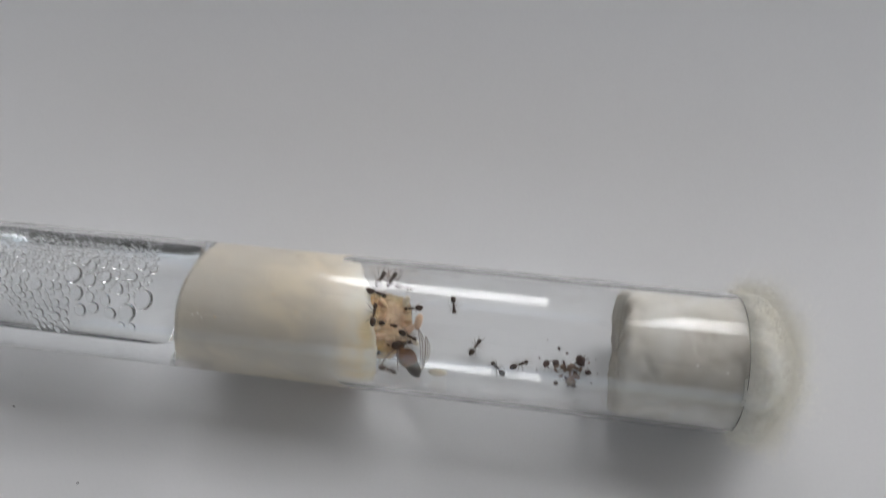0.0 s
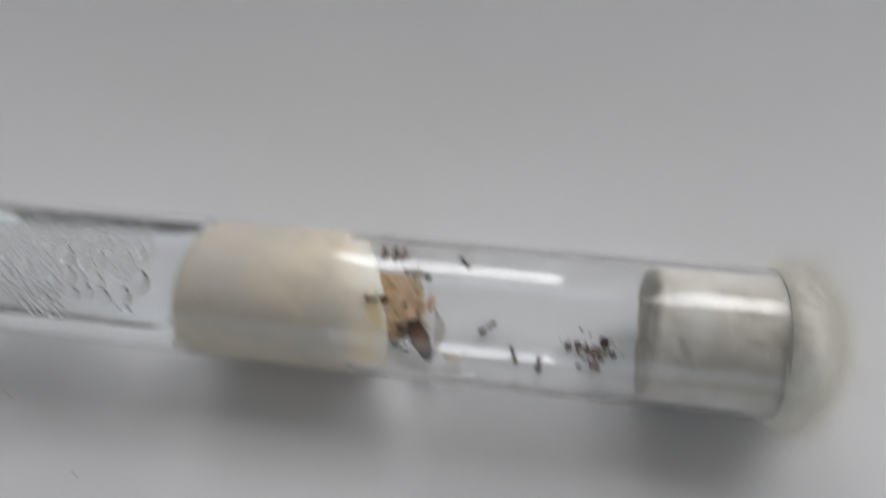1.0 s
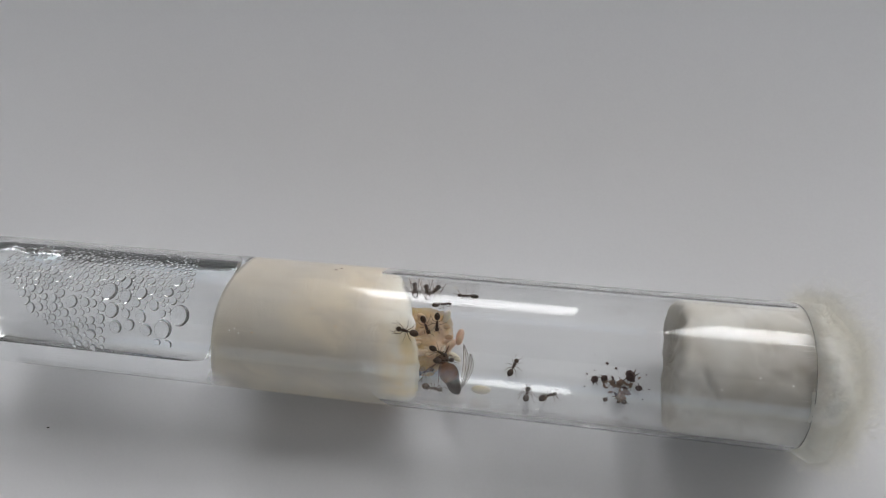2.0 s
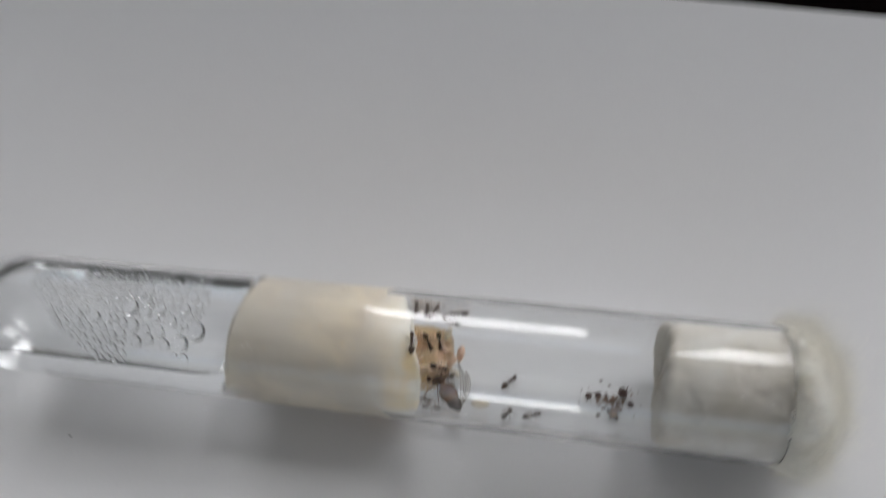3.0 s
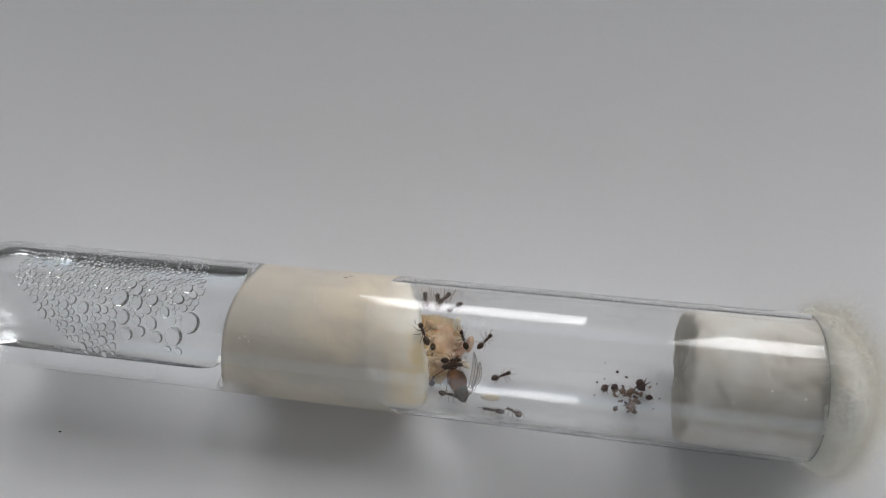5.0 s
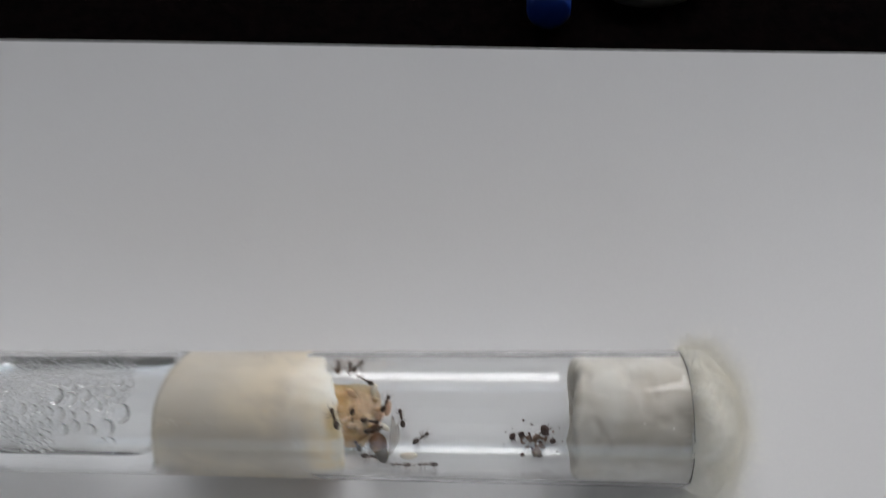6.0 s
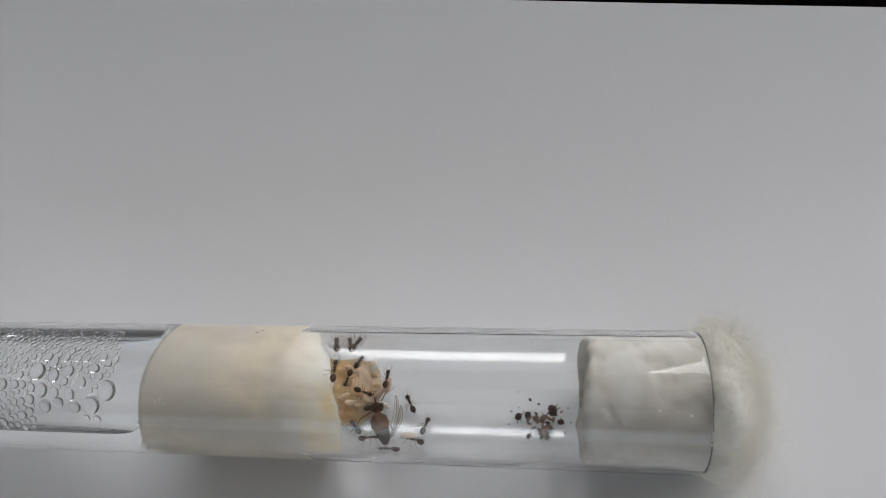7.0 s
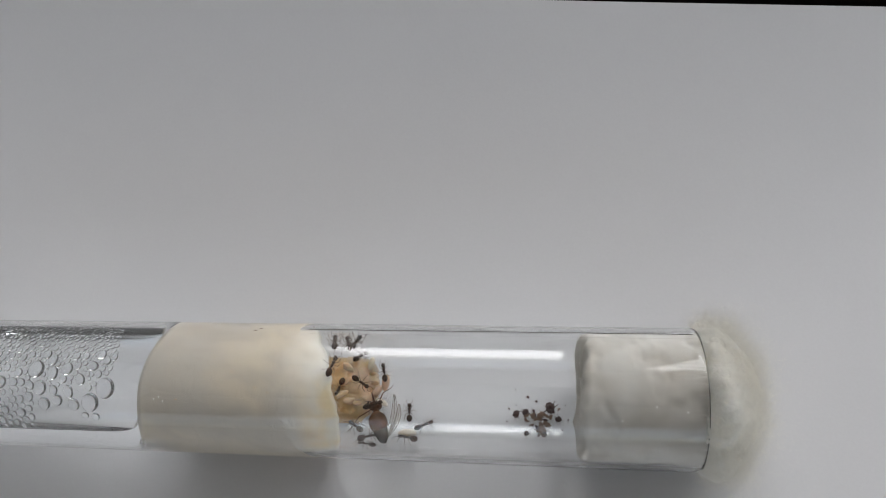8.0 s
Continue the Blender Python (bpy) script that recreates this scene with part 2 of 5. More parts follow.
EGGS = egg_material()
PUPA = material("pupa", (0.84, 0.77, 0.66), 0.5, grain=0.1, grain_size=900, blotch=0.3, blotch_size=500, tint=(0.76, 0.66, 0.52),
                Subsurface_Weight=0.6, Subsurface_Scale=0.001, Subsurface_Radius=(1.0, 0.9, 0.7))
COCOON = material("cocoon", (0.80, 0.58, 0.44), 0.55, grain=0.2, grain_size=2500, blotch=0.4, blotch_size=900,
                  tint=(0.70, 0.48, 0.34), bump=0.15, bump_size=4000, Subsurface_Weight=0.6, Subsurface_Scale=0.0008,
                  Subsurface_Radius=(1.0, 0.8, 0.6))
HUSK = material("husk", (0.045, 0.016, 0.012), 0.5, grain=0.5, grain_size=2500, blotch=0.5, blotch_size=900,
                tint=(0.11, 0.035, 0.025), bump=0.4, bump_size=4000)
HUSK_PALE = material("pale_husk", (0.30, 0.19, 0.13), 0.6, grain=0.5, grain_size=2500, blotch=0.5, blotch_size=900,
                     tint=(0.10, 0.045, 0.03), bump=0.4, bump_size=4000)
CLOTH = material("dark_cloth", (0.0015, 0.0012, 0.0012), 1.0, grain=0.5, grain_size=900, blotch=0.5, blotch_size=300,
                 tint=(0.006, 0.003, 0.003), bump=0.8, bump_size=700, Specular_IOR_Level=0.02)
BLUE = material("blue_plastic", (0.01, 0.05, 0.35), 0.35, grain=0.2, grain_size=400)
BLACK = material("black_plastic", (0.03, 0.03, 0.03), 0.35, grain=0.2, grain_size=400)
GREY_PLASTIC = material("grey_plastic", (0.15, 0.155, 0.155), 0.4, grain=0.2, grain_size=400)
GREY_PAINT = material("grey_paint", (0.30, 0.285, 0.27), 0.8, grain=0.05, grain_size=60, blotch=0.2, blotch_size=3,
                       tint=(0.26, 0.25, 0.24), bump=0.1, bump_size=120)
WALL = material("wall_paint", (0.86, 0.855, 0.845), 0.85, grain=0.05, grain_size=60, blotch=0.1, blotch_size=3,
                tint=(0.82, 0.815, 0.80), bump=0.1, bump_size=120)
FLOORING = material("floor_wood", (0.30, 0.22, 0.15), 0.5, grain=0.4, grain_size=30, blotch=0.4, blotch_size=4,
                    tint=(0.20, 0.14, 0.09))
FRAME = material("window_frame_paint", (0.75, 0.75, 0.73), 0.4, grain=0.05, grain_size=90)


# ---- building helpers ----
def mesh_of(name, bm, mat, smooth=True):
    bm.normal_update()
    me = bpy.data.meshes.new(name)
    bm.to_mesh(me)
    bm.free()
    me.materials.append(mat)
    if smooth:
        me.polygons.foreach_set("use_smooth", [True] * len(me.polygons))
    return me


def part(name, bm, mat, parent=None, label="", smooth=True):
    ob = new(name, mesh_of(name, bm, mat, smooth))
    if parent is not None:
        ob.parent = parent
    if label:
        tagged(ob, label)
    return ob


def box(bm, x0, x1, y0, y1, z0, z1):
    made = bmesh.ops.create_cube(bm, size=1)["verts"]
    for v in made:
        v.co = Vector(((x0 + x1) / 2 + v.co.x * (x1 - x0), (y0 + y1) / 2 + v.co.y * (y1 - y0),
                       (z0 + z1) / 2 + v.co.z * (z1 - z0)))
    return made


def blob(bm, centre, size, turn=None, rough=0.0, seed=0, segs=14, rings=10):
    """An egg-like lump; rough is the unevenness as a share of its size."""
    made = bmesh.ops.create_uvsphere(bm, u_segments=segs, v_segments=rings, radius=1)["verts"]
    for v in made:
        k = 1 + rough * noise.noise(v.co * 1.7 + Vector((seed * 3.1, seed * 1.7, seed)))
        p = Vector((v.co.x * size[0], v.co.y * size[1], v.co.z * size[2])) * k
        if turn is not None:
            p = turn @ p
        v.co = p + Vector(centre)
    return made


def rod(bm, a, b, r0, r1, sides=6):
    """A tapered rod from a to b."""
    a, b = Vector(a), Vector(b)
    q = (b - a).to_track_quat("Z", "Y")
    rings = []
    for p, r in ((a, r0), (b, r1)):
        rings.append([bm.verts.new(p + q @ Vector((r * math.cos(i * math.tau / sides), r * math.sin(i * math.tau / sides), 0)))
                      for i in range(sides)])
    for i in range(sides):
        j = (i + 1) % sides
        bm.faces.new((rings[0][i], rings[0][j], rings[1][j], rings[1][i]))
    bm.faces.new(rings[0][::-1])
    bm.faces.new(rings[1])


def lathe(bm, profile, sides=96, axis_z=0.0, shape=None):
    """Turns a closed or open profile of (x, r) about the x axis at the height axis_z."""
    rings = []
    for x, r in profile:
        if r < 1e-7:
            rings.append([bm.verts.new((x, 0, axis_z))])
            continue
        ring = []
        for i in range(sides):
            a = i * math.tau / sides
            p = Vector((x, r * math.cos(a), r * math.sin(a)))
            if shape:
                p = shape(p, a)
            ring.append(bm.verts.new(p + Vector((0, 0, axis_z))))
        rings.append(ring)
    for p, q in zip(rings, rings[1:]):
        for i in range(sides):
            j = (i + 1) % sides
            if len(p) == 1:
                bm.faces.new((p[0], q[j], q[i]))
            elif len(q) == 1:
                bm.faces.new((p[i], p[j], q[0]))
            else:
                bm.faces.new((p[i], p[j], q[j], q[i]))


def fibres(name, starts, mat, parent=None, label="", length=(0.12, 0.36), width=0.0013, curl=0.4, seed=1, floor_z=0.008):
    """Thin loose threads. starts: (place, way) in cm."""
    rnd = random.Random(seed)
    verts, faces = [], []
    for p, way in starts:
        d, c = Vector(way).normalized(), Vector(p)
        step = rnd.uniform(*length) / 5
        for k in range(6):
            w = width * (1 - 0.12 * k)
            side = d.orthogonal().normalized()
            other = d.cross(side)
            for q in (side, -0.5 * side + 0.87 * other, -0.5 * side - 0.87 * other):
                verts.append((c + q * w) * CM)
            if k:
                n = len(verts)
                for e in range(3):
                    f = (e + 1) % 3
                    faces.append((n - 6 + e, n - 6 + f, n - 3 + f, n - 3 + e))
            d = (d + Vector((rnd.gauss(0, curl), rnd.gauss(0, curl), rnd.gauss(0, curl)))).normalized()
            c = c + d * step
            c.z = max(c.z, floor_z)
    me = bpy.data.meshes.new(name)
    me.from_pydata([tuple(v) for v in verts], [], faces)
    me.materials.append(mat)
    ob = new(name, me)
    ob.parent = parent
    return tagged(ob, label, kind="stuff")


# ---- the room round the table ----
def build_room():
    x0, x1, y0, top, low = -1.0, 1.5, -1.1, 1.65, -0.75
    bm = bmesh.new()
    box(bm, x0, x1, y0, WALL_Y + 0.2, low - 0.1, low)
    tagged(part("floor", bm, FLOORING), "dark brown wooden floor", "floor", kind="structure")
    bm = bmesh.new()
    box(bm, x0, x1, y0, WALL_Y + 0.2, top, top + 0.1)
    tagged(part("ceiling", bm, GREY_PAINT), "plain grey painted ceiling", "ceiling", kind="structure")
    for name, b in (("wall_west", (x0 - 0.1, x0, y0, WALL_Y + 0.2)), ("wall_east", (x1, x1 + 0.1, y0, WALL_Y + 0.2))):
        bm = bmesh.new()
        box(bm, *b, low, top)
        tagged(part(name, bm, WALL), "plain painted wall", "wall", kind="structure")
    bm = bmesh.new()
    for c in ((x0, FILL_PANE[0], low, top), (FILL_PANE[1], x1, low, top), (FILL_PANE[0], FILL_PANE[1], low, FILL_PANE[2]), (FILL_PANE[0], FILL_PANE[1], FILL_PANE[3], top)):
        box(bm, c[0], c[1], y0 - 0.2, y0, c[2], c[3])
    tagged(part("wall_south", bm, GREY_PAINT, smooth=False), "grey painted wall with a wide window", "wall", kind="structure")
    bm = bmesh.new()
    (a0, a1, a2, a3), (b0, b1, b2, b3) = PANES
    for c in ((x0, a0, low, top), (a1, b0, low, top), (b1, x1, low, top), (a0, a1, low, a2), (a0, a1, a3, top),
              (b0, b1, low, b2), (b0, b1, b3, top)):
        box(bm, c[0], c[1], WALL_Y, WALL_Y + 0.2, c[2], c[3])
    tagged(part("wall_north", bm, WALL, smooth=False), "white painted wall with two windows", "wall", kind="structure")
    for i, (c0, c1, c2, c3) in enumerate(PANES):
        bm = bmesh.new()
        for e in ((c0 - 0.03, c0, c2 - 0.03, c3 + 0.03), (c1, c1 + 0.03, c2 - 0.03, c3 + 0.03), (c0, c1, c2 - 0.03, c2),
                  (c0, c1, c3, c3 + 0.03)):
            box(bm, e[0], e[1], WALL_Y - 0.012, WALL_Y - 0.001, e[2], e[3])
        frame_ob = tagged(part(f"window_{i + 1}", bm, FRAME, smooth=False), "white window frame in the wall", "window", kind="structure")
        # Unseen bars added before the lamps to streak the highlight on the tube.
        for share, thick in ((0.70, 0.05), (0.34, 0.03)):
            bm = bmesh.new()
            z = c2 + (c3 - c2) * share
            half = (c3 - c2) * thick / 2
            box(bm, c0, c1, WALL_Y - 0.010, WALL_Y + 0.006, z - half, z + half)
            part("streak_bar", bm, FRAME, frame_ob, smooth=False)


build_room()


def build_table():
    t = tagged(new("table"), "table covered with a dark cloth", "table")
    bm = bmesh.new()
    box(bm, -0.45, 0.6, -0.30, 0.60, -0.035, -0.0022)
    bmesh.ops.bevel(bm, geom=bm.edges[:], offset=0.004, segments=2)
    part("tabletop", bm, CLOTH, t, "dark cloth-covered top")
    for x in (-0.40, 0.55):
        for y in (-0.25, 0.55):
            bm = bmesh.new()
            box(bm, x - 0.03, x + 0.03, y - 0.03, y + 0.03, -0.75, -0.035)
            bmesh.ops.bevel(bm, geom=bm.edges[:], offset=0.004, segments=2)
            part("leg", bm, FLOORING, t)
    return t


build_table()

EDGE_Y, EDGE_TILT = 6.577, -3.751


def paper_height(v):
    """How far the sheet curls up, v cm beyond the tube."""
    return 0.058 * max(0.0, v - 1.2) ** 2


def build_paper():
    """A sheet whose far part curls up a little."""
    bm = bmesh.new()
    nx, ny = 56, 84
    width, depth, thick = 42.0, 29.7, 0.02
    turn = Matrix.Rotation(radians(EDGE_TILT), 3, "Z")
    pivot = Vector((5.0, EDGE_Y - 0.1 * 5.0, 0))
    grid = {}
    for side in (0, 1):
        for i in range(nx + 1):
            for j in range(ny + 1):
                u, v = -width * 0.5 + width * i / nx, -depth * j / ny
                p = turn @ Vector((u, v, 0)) + pivot
                z = paper_height(p.y) + 0.02 * (noise.noise(Vector((p.x * 0.12, p.y * 0.12, 3))) if p.y > 3 else 0)
                grid[side, i, j] = bm.verts.new(Vector((p.x, p.y, z - thick * side)) * CM)
    for i in range(nx):
        for j in range(ny):
            a, b, c, d = (i, j), (i + 1, j), (i + 1, j + 1), (i, j + 1)
            bm.faces.new([grid[(0, *k)] for k in (a, d, c, b)])
            bm.faces.new([grid[(1, *k)] for k in (a, b, c, d)])
    rim = [(i, 0) for i in range(nx)] + [(nx, j) for j in range(ny)] + [(i, ny) for i in range(nx, 0, -1)] + \
          [(0, j) for j in range(ny, 0, -1)]
    for a, b in zip(rim, rim[1:] + rim[:1]):
        bm.faces.new([grid[(0, *a)], grid[(0, *b)], grid[(1, *b)], grid[(1, *a)]])
    bmesh.ops.recalc_face_normals(bm, faces=bm.faces)
    bmesh.ops.split_edges(bm, edges=[e for e in bm.edges if e.calc_face_angle(0) > 0.5])
    return tagged(part("paper_sheet", bm, PAPER), "sheet of plain white paper lying on a dark cloth", "paper")


build_paper()

# ---- the test tube ----
R_OUT, R_IN, X_END, X_RIM = 0.8, 0.735, -2.25, 8.18
AXIS = 0.802


def build_tube():
    bm = bmesh.new()
    profile = []
    n = 24
    for i in range(n + 1):
        a = math.pi / 2 * i / n
        profile.append((X_END + R_OUT * (1 - math.cos(a)), R_OUT * math.sin(a)))
    for i in range(1, 240):
        profile.append((X_END + R_OUT + (X_RIM - 0.05 - X_END - R_OUT) * i / 240, R_OUT))
    mid, half = (R_OUT + R_IN) / 2, (R_OUT - R_IN) / 2
    for i in range(9):
        a = math.pi / 2 - math.pi * i / 8
        profile.append((X_RIM - 0.05 + 0.05 * math.cos(a), mid + half * math.sin(a)))
    for i in range(29, 0, -1):
        profile.append((X_END + R_OUT + (X_RIM - 0.05 - X_END - R_OUT) * i / 30, R_IN))
    for i in range(n, -1, -1):
        a = math.pi / 2 * i / n
        profile.append((X_END + R_OUT - R_IN * math.cos(a), R_IN * math.sin(a)))

    def drawn(p, a):
        """Drawn glass: faint lengthwise ridges that wander a little along the tube."""
        way = Vector((math.cos(a) * 8, math.sin(a) * 8, p.x / CM * 0.16))
        k = 1 + 0.0006 * noise.noise(way) + 0.0001 * noise.noise(way * 3.1)
        return Vector((p.x, p.y * k, p.z * k))

    lathe(bm, [(x * CM, r * CM) for x, r in profile], 240, AXIS * CM, drawn)
    bmesh.ops.recalc_face_normals(bm, faces=bm.faces)
    tube = tagged(new("test_tube"), "clear glass test tube lying on white paper", "test tube")

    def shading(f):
        """True for the narrow glass rings, over the water and the empty chamber, split off to cast shadow and dim the
        light passing down.
        """
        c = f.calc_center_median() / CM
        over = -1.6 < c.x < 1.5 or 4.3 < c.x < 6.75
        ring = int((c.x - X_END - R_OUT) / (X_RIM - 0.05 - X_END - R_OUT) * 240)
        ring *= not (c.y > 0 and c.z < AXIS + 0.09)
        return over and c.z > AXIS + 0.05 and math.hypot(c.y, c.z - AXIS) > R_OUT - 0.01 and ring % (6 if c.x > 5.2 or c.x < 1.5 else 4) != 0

    shadow_bm = bm.copy()
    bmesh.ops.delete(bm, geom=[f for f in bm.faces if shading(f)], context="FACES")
    bmesh.ops.delete(shadow_bm, geom=[f for f in shadow_bm.faces if not shading(f)], context="FACES")
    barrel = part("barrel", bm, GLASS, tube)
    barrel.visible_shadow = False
    # Only these split-off rings cast shadow, half-toning the tube's shade on the paper.
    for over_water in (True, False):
        piece = shadow_bm.copy()
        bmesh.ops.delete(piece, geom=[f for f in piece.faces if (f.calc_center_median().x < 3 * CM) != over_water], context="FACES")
        tagged(part("shadow_ring", piece, GLASS, tube), kind="stuff")
    shadow_bm.free()
    # Dark rod in place of the refraction line that the glass doesn't show.
    a = radians(48)
    bm = bmesh.new()
    spots = [Vector((x, (R_OUT + 0.001) * math.cos(a), AXIS + (R_OUT + 0.001) * math.sin(a))) * CM for x in np.linspace(3.72, 8.10, 60)]
    for p, q in zip(spots, spots[1:]):
        rod(bm, p, q, 0.006 * CM, 0.006 * CM, 6)
    part("glass_line", bm, GLASS_LINE, tube, "thin dark line added along the far side for the glass's refraction")
    return tube


build_tube()


def left_face(a):
    return 1.60 + 0.235 * max(0.0, math.sin(a)) ** 0.3 + 0.15 * max(0.0, math.cos(a - 0.44)) ** 2


def right_face(a):
    return 3.88 + 0.30 * math.cos(a - radians(142))


LEVEL = 0.325


def build_water():
    """The water behind the plug: everything below its level, rising where it wets the cotton."""
    bm = bmesh.new()
    r = R_IN + 0.004
    nx = 100
    rings = []
    for i in range(nx + 1):
        s = i / nx
        if s < 0.25:
            x = X_END + R_OUT - r * math.cos(s * 4 * math.pi / 2)
        else:
            x = X_END + R_OUT + (2.1 - X_END - R_OUT) * (s - 0.25) / 0.75
        rad = r * math.sin(min(1.0, s * 4) * math.pi / 2)
        rise = 0.5 * math.exp(-max(0.0, 1.99 - x) / 0.12)
        rings.append((x, rad, min(LEVEL + rise, r * 0.999)))
    made = []
    for x, rad, level in rings:
        lev = min(level, rad * 0.9995)
        a0 = math.asin(max(-1, min(1, lev / max(rad, 1e-6))))
        pts = []
        for k in range(64):
            a = a0 - (math.pi + 2 * a0) * k / 63
            pts.append((rad * math.cos(a), rad * math.sin(a)))
        half = rad * math.cos(a0)
        sag = 0.0
        for k in range(1, 24):
            y = -half * math.cos(math.pi * k / 24)
            pts.append((y, lev - sag + sag * math.exp(-(half - abs(y)) / 0.07)))
        made.append([bm.verts.new(Vector((x, y, AXIS + z)) * CM) for y, z in pts])
    for p, q in zip(made, made[1:]):
        for k in range(len(p)):
            j = (k + 1) % len(p)
            bm.faces.new((p[k], q[k], q[j], p[j]))
    bm.faces.new(made[-1])
    bmesh.ops.remove_doubles(bm, verts=bm.verts[:], dist=1e-6)
    bmesh.ops.recalc_face_normals(bm, faces=bm.faces)
    bmesh.ops.split_edges(bm, edges=[e for e in bm.edges if len(e.link_faces) == 2 and e.calc_face_angle(0) > 0.4])
    w = tagged(part("water", bm, WATER), "clear water half filling the closed end of the tube", "water", kind="structure")
    w.visible_shadow = False
    return w


build_water()


def build_wet_plug():
    """The soaked cotton plug that holds the water back."""
    bm = bmesh.new()
    r, sides, nx = R_IN + 0.006, 120, 44
    rings = []
    for i in range(-8, nx + 9):
        ring = []
        for k in range(sides):
            a = k * math.tau / sides
            ca, sa = math.cos(a), math.sin(a)
            if i < 0:
                s = (i + 9) / 9
                x = left_face(a) + 0.10 * (1 - s * s) + 0.015 * noise.noise(Vector((ca * s * 4, sa * s * 4, 1)))
                rr = r * s
            elif i > nx:
                s = (nx + 9 - i) / 9
                near = max(0.0, math.cos(a - radians(115)))
                x = 3.74 + (right_face(a) - 3.74) * s ** 1.5 + 0.08 * noise.noise(Vector((ca * s * 3, sa * s * 3, 5)))
                rr = (r - 0.012 - 0.12 * near) * s
            else:
                s = i / nx
                x = left_face(a) + (right_face(a) - left_face(a)) * s
                x += 0.04 * s ** 6 * noise.noise(Vector((ca * 5, sa * 5, 9)))
                rr = r
                near = max(0.0, math.cos(a - radians(115)))
                start = 0.9 - 0.22 * near + 0.05 * noise.noise(Vector((ca * 3, sa * 3, 7)))
                if s > start:
                    k = (s - start) / (1 - start)
                    rr -= (0.012 + 0.12 * near) * k ** 1.5 * (1 + 0.15 * noise.noise(Vector((ca * 6, sa * 6, s * 9))))
            ring.append(bm.verts.new(Vector((x, rr * ca, AXIS + rr * sa)) * CM))
        rings.append(ring)
    for p, q in zip(rings, rings[1:]):
        for k in range(sides):
            j = (k + 1) % sides
            bm.faces.new((p[k], p[j], q[j], q[k]))
    bm.faces.new(rings[0][::-1])
    bm.faces.new(rings[-1])
    bmesh.ops.recalc_face_normals(bm, faces=bm.faces)
    thing = tagged(new("wet_cotton_plug"), "soaked cream cotton plug holding back the water in the tube", "cotton plug")
    part("plug", bm, WET_COTTON, thing)
    rnd, starts = random.Random(6), []
    for i in range(1500):
        a, s = rnd.uniform(0, math.tau), rnd.uniform(0.35, 1.0)
        near = max(0.0, math.cos(a - radians(115)))
        q = (r - 0.02 - 0.12 * near) * s
        x = 3.74 + (right_face(a) - 3.74) * s ** 1.5
        starts.append(((x - 0.02, q * math.cos(a), AXIS + q * math.sin(a)),
                       (rnd.uniform(0.0, 0.5), -math.cos(a) * 0.2 + rnd.gauss(0, 0.7), -math.sin(a) * 0.2 + rnd.gauss(0, 0.7))))
    fibres("wisp", starts, FIBRE, thing, "loose cotton wisps", (0.06, 0.2), 0.0012, 0.35, 3)
    for x, deg, size in ((3.05, 48, 0.024), (3.10, 44, 0.02), (3.34, 24, 0.021), (2.95, 95, 0.012), (2.3, 120, 0.015), (3.25, 108, 0.013),
                         (3.4, 112, 0.012), (2.7, 82, 0.012)):
        bm = bmesh.new()
        a = radians(deg)
        blob(bm, Vector((x, (r + 0.001) * math.cos(a), AXIS + (r + 0.001) * math.sin(a))) * CM, (size * CM, size * 0.5 * CM, size * 0.35 * CM),
             rough=0.6, seed=int(deg), segs=8, rings=6)
        part("speck", bm, STAIN if size < 0.02 else HUSK_PALE, thing, "tiny brown speck on the cotton")
    return thing


build_wet_plug()


def cloudy(v, scale, octaves=4):
    """Summed noise, about -1 to 1."""
    total, amp = 0.0, 1.0
    for k in range(octaves):
        total += amp * noise.noise(v * scale * 2 ** k + Vector((k * 5.3, 1.7, k)))
        amp *= 0.55
    return total


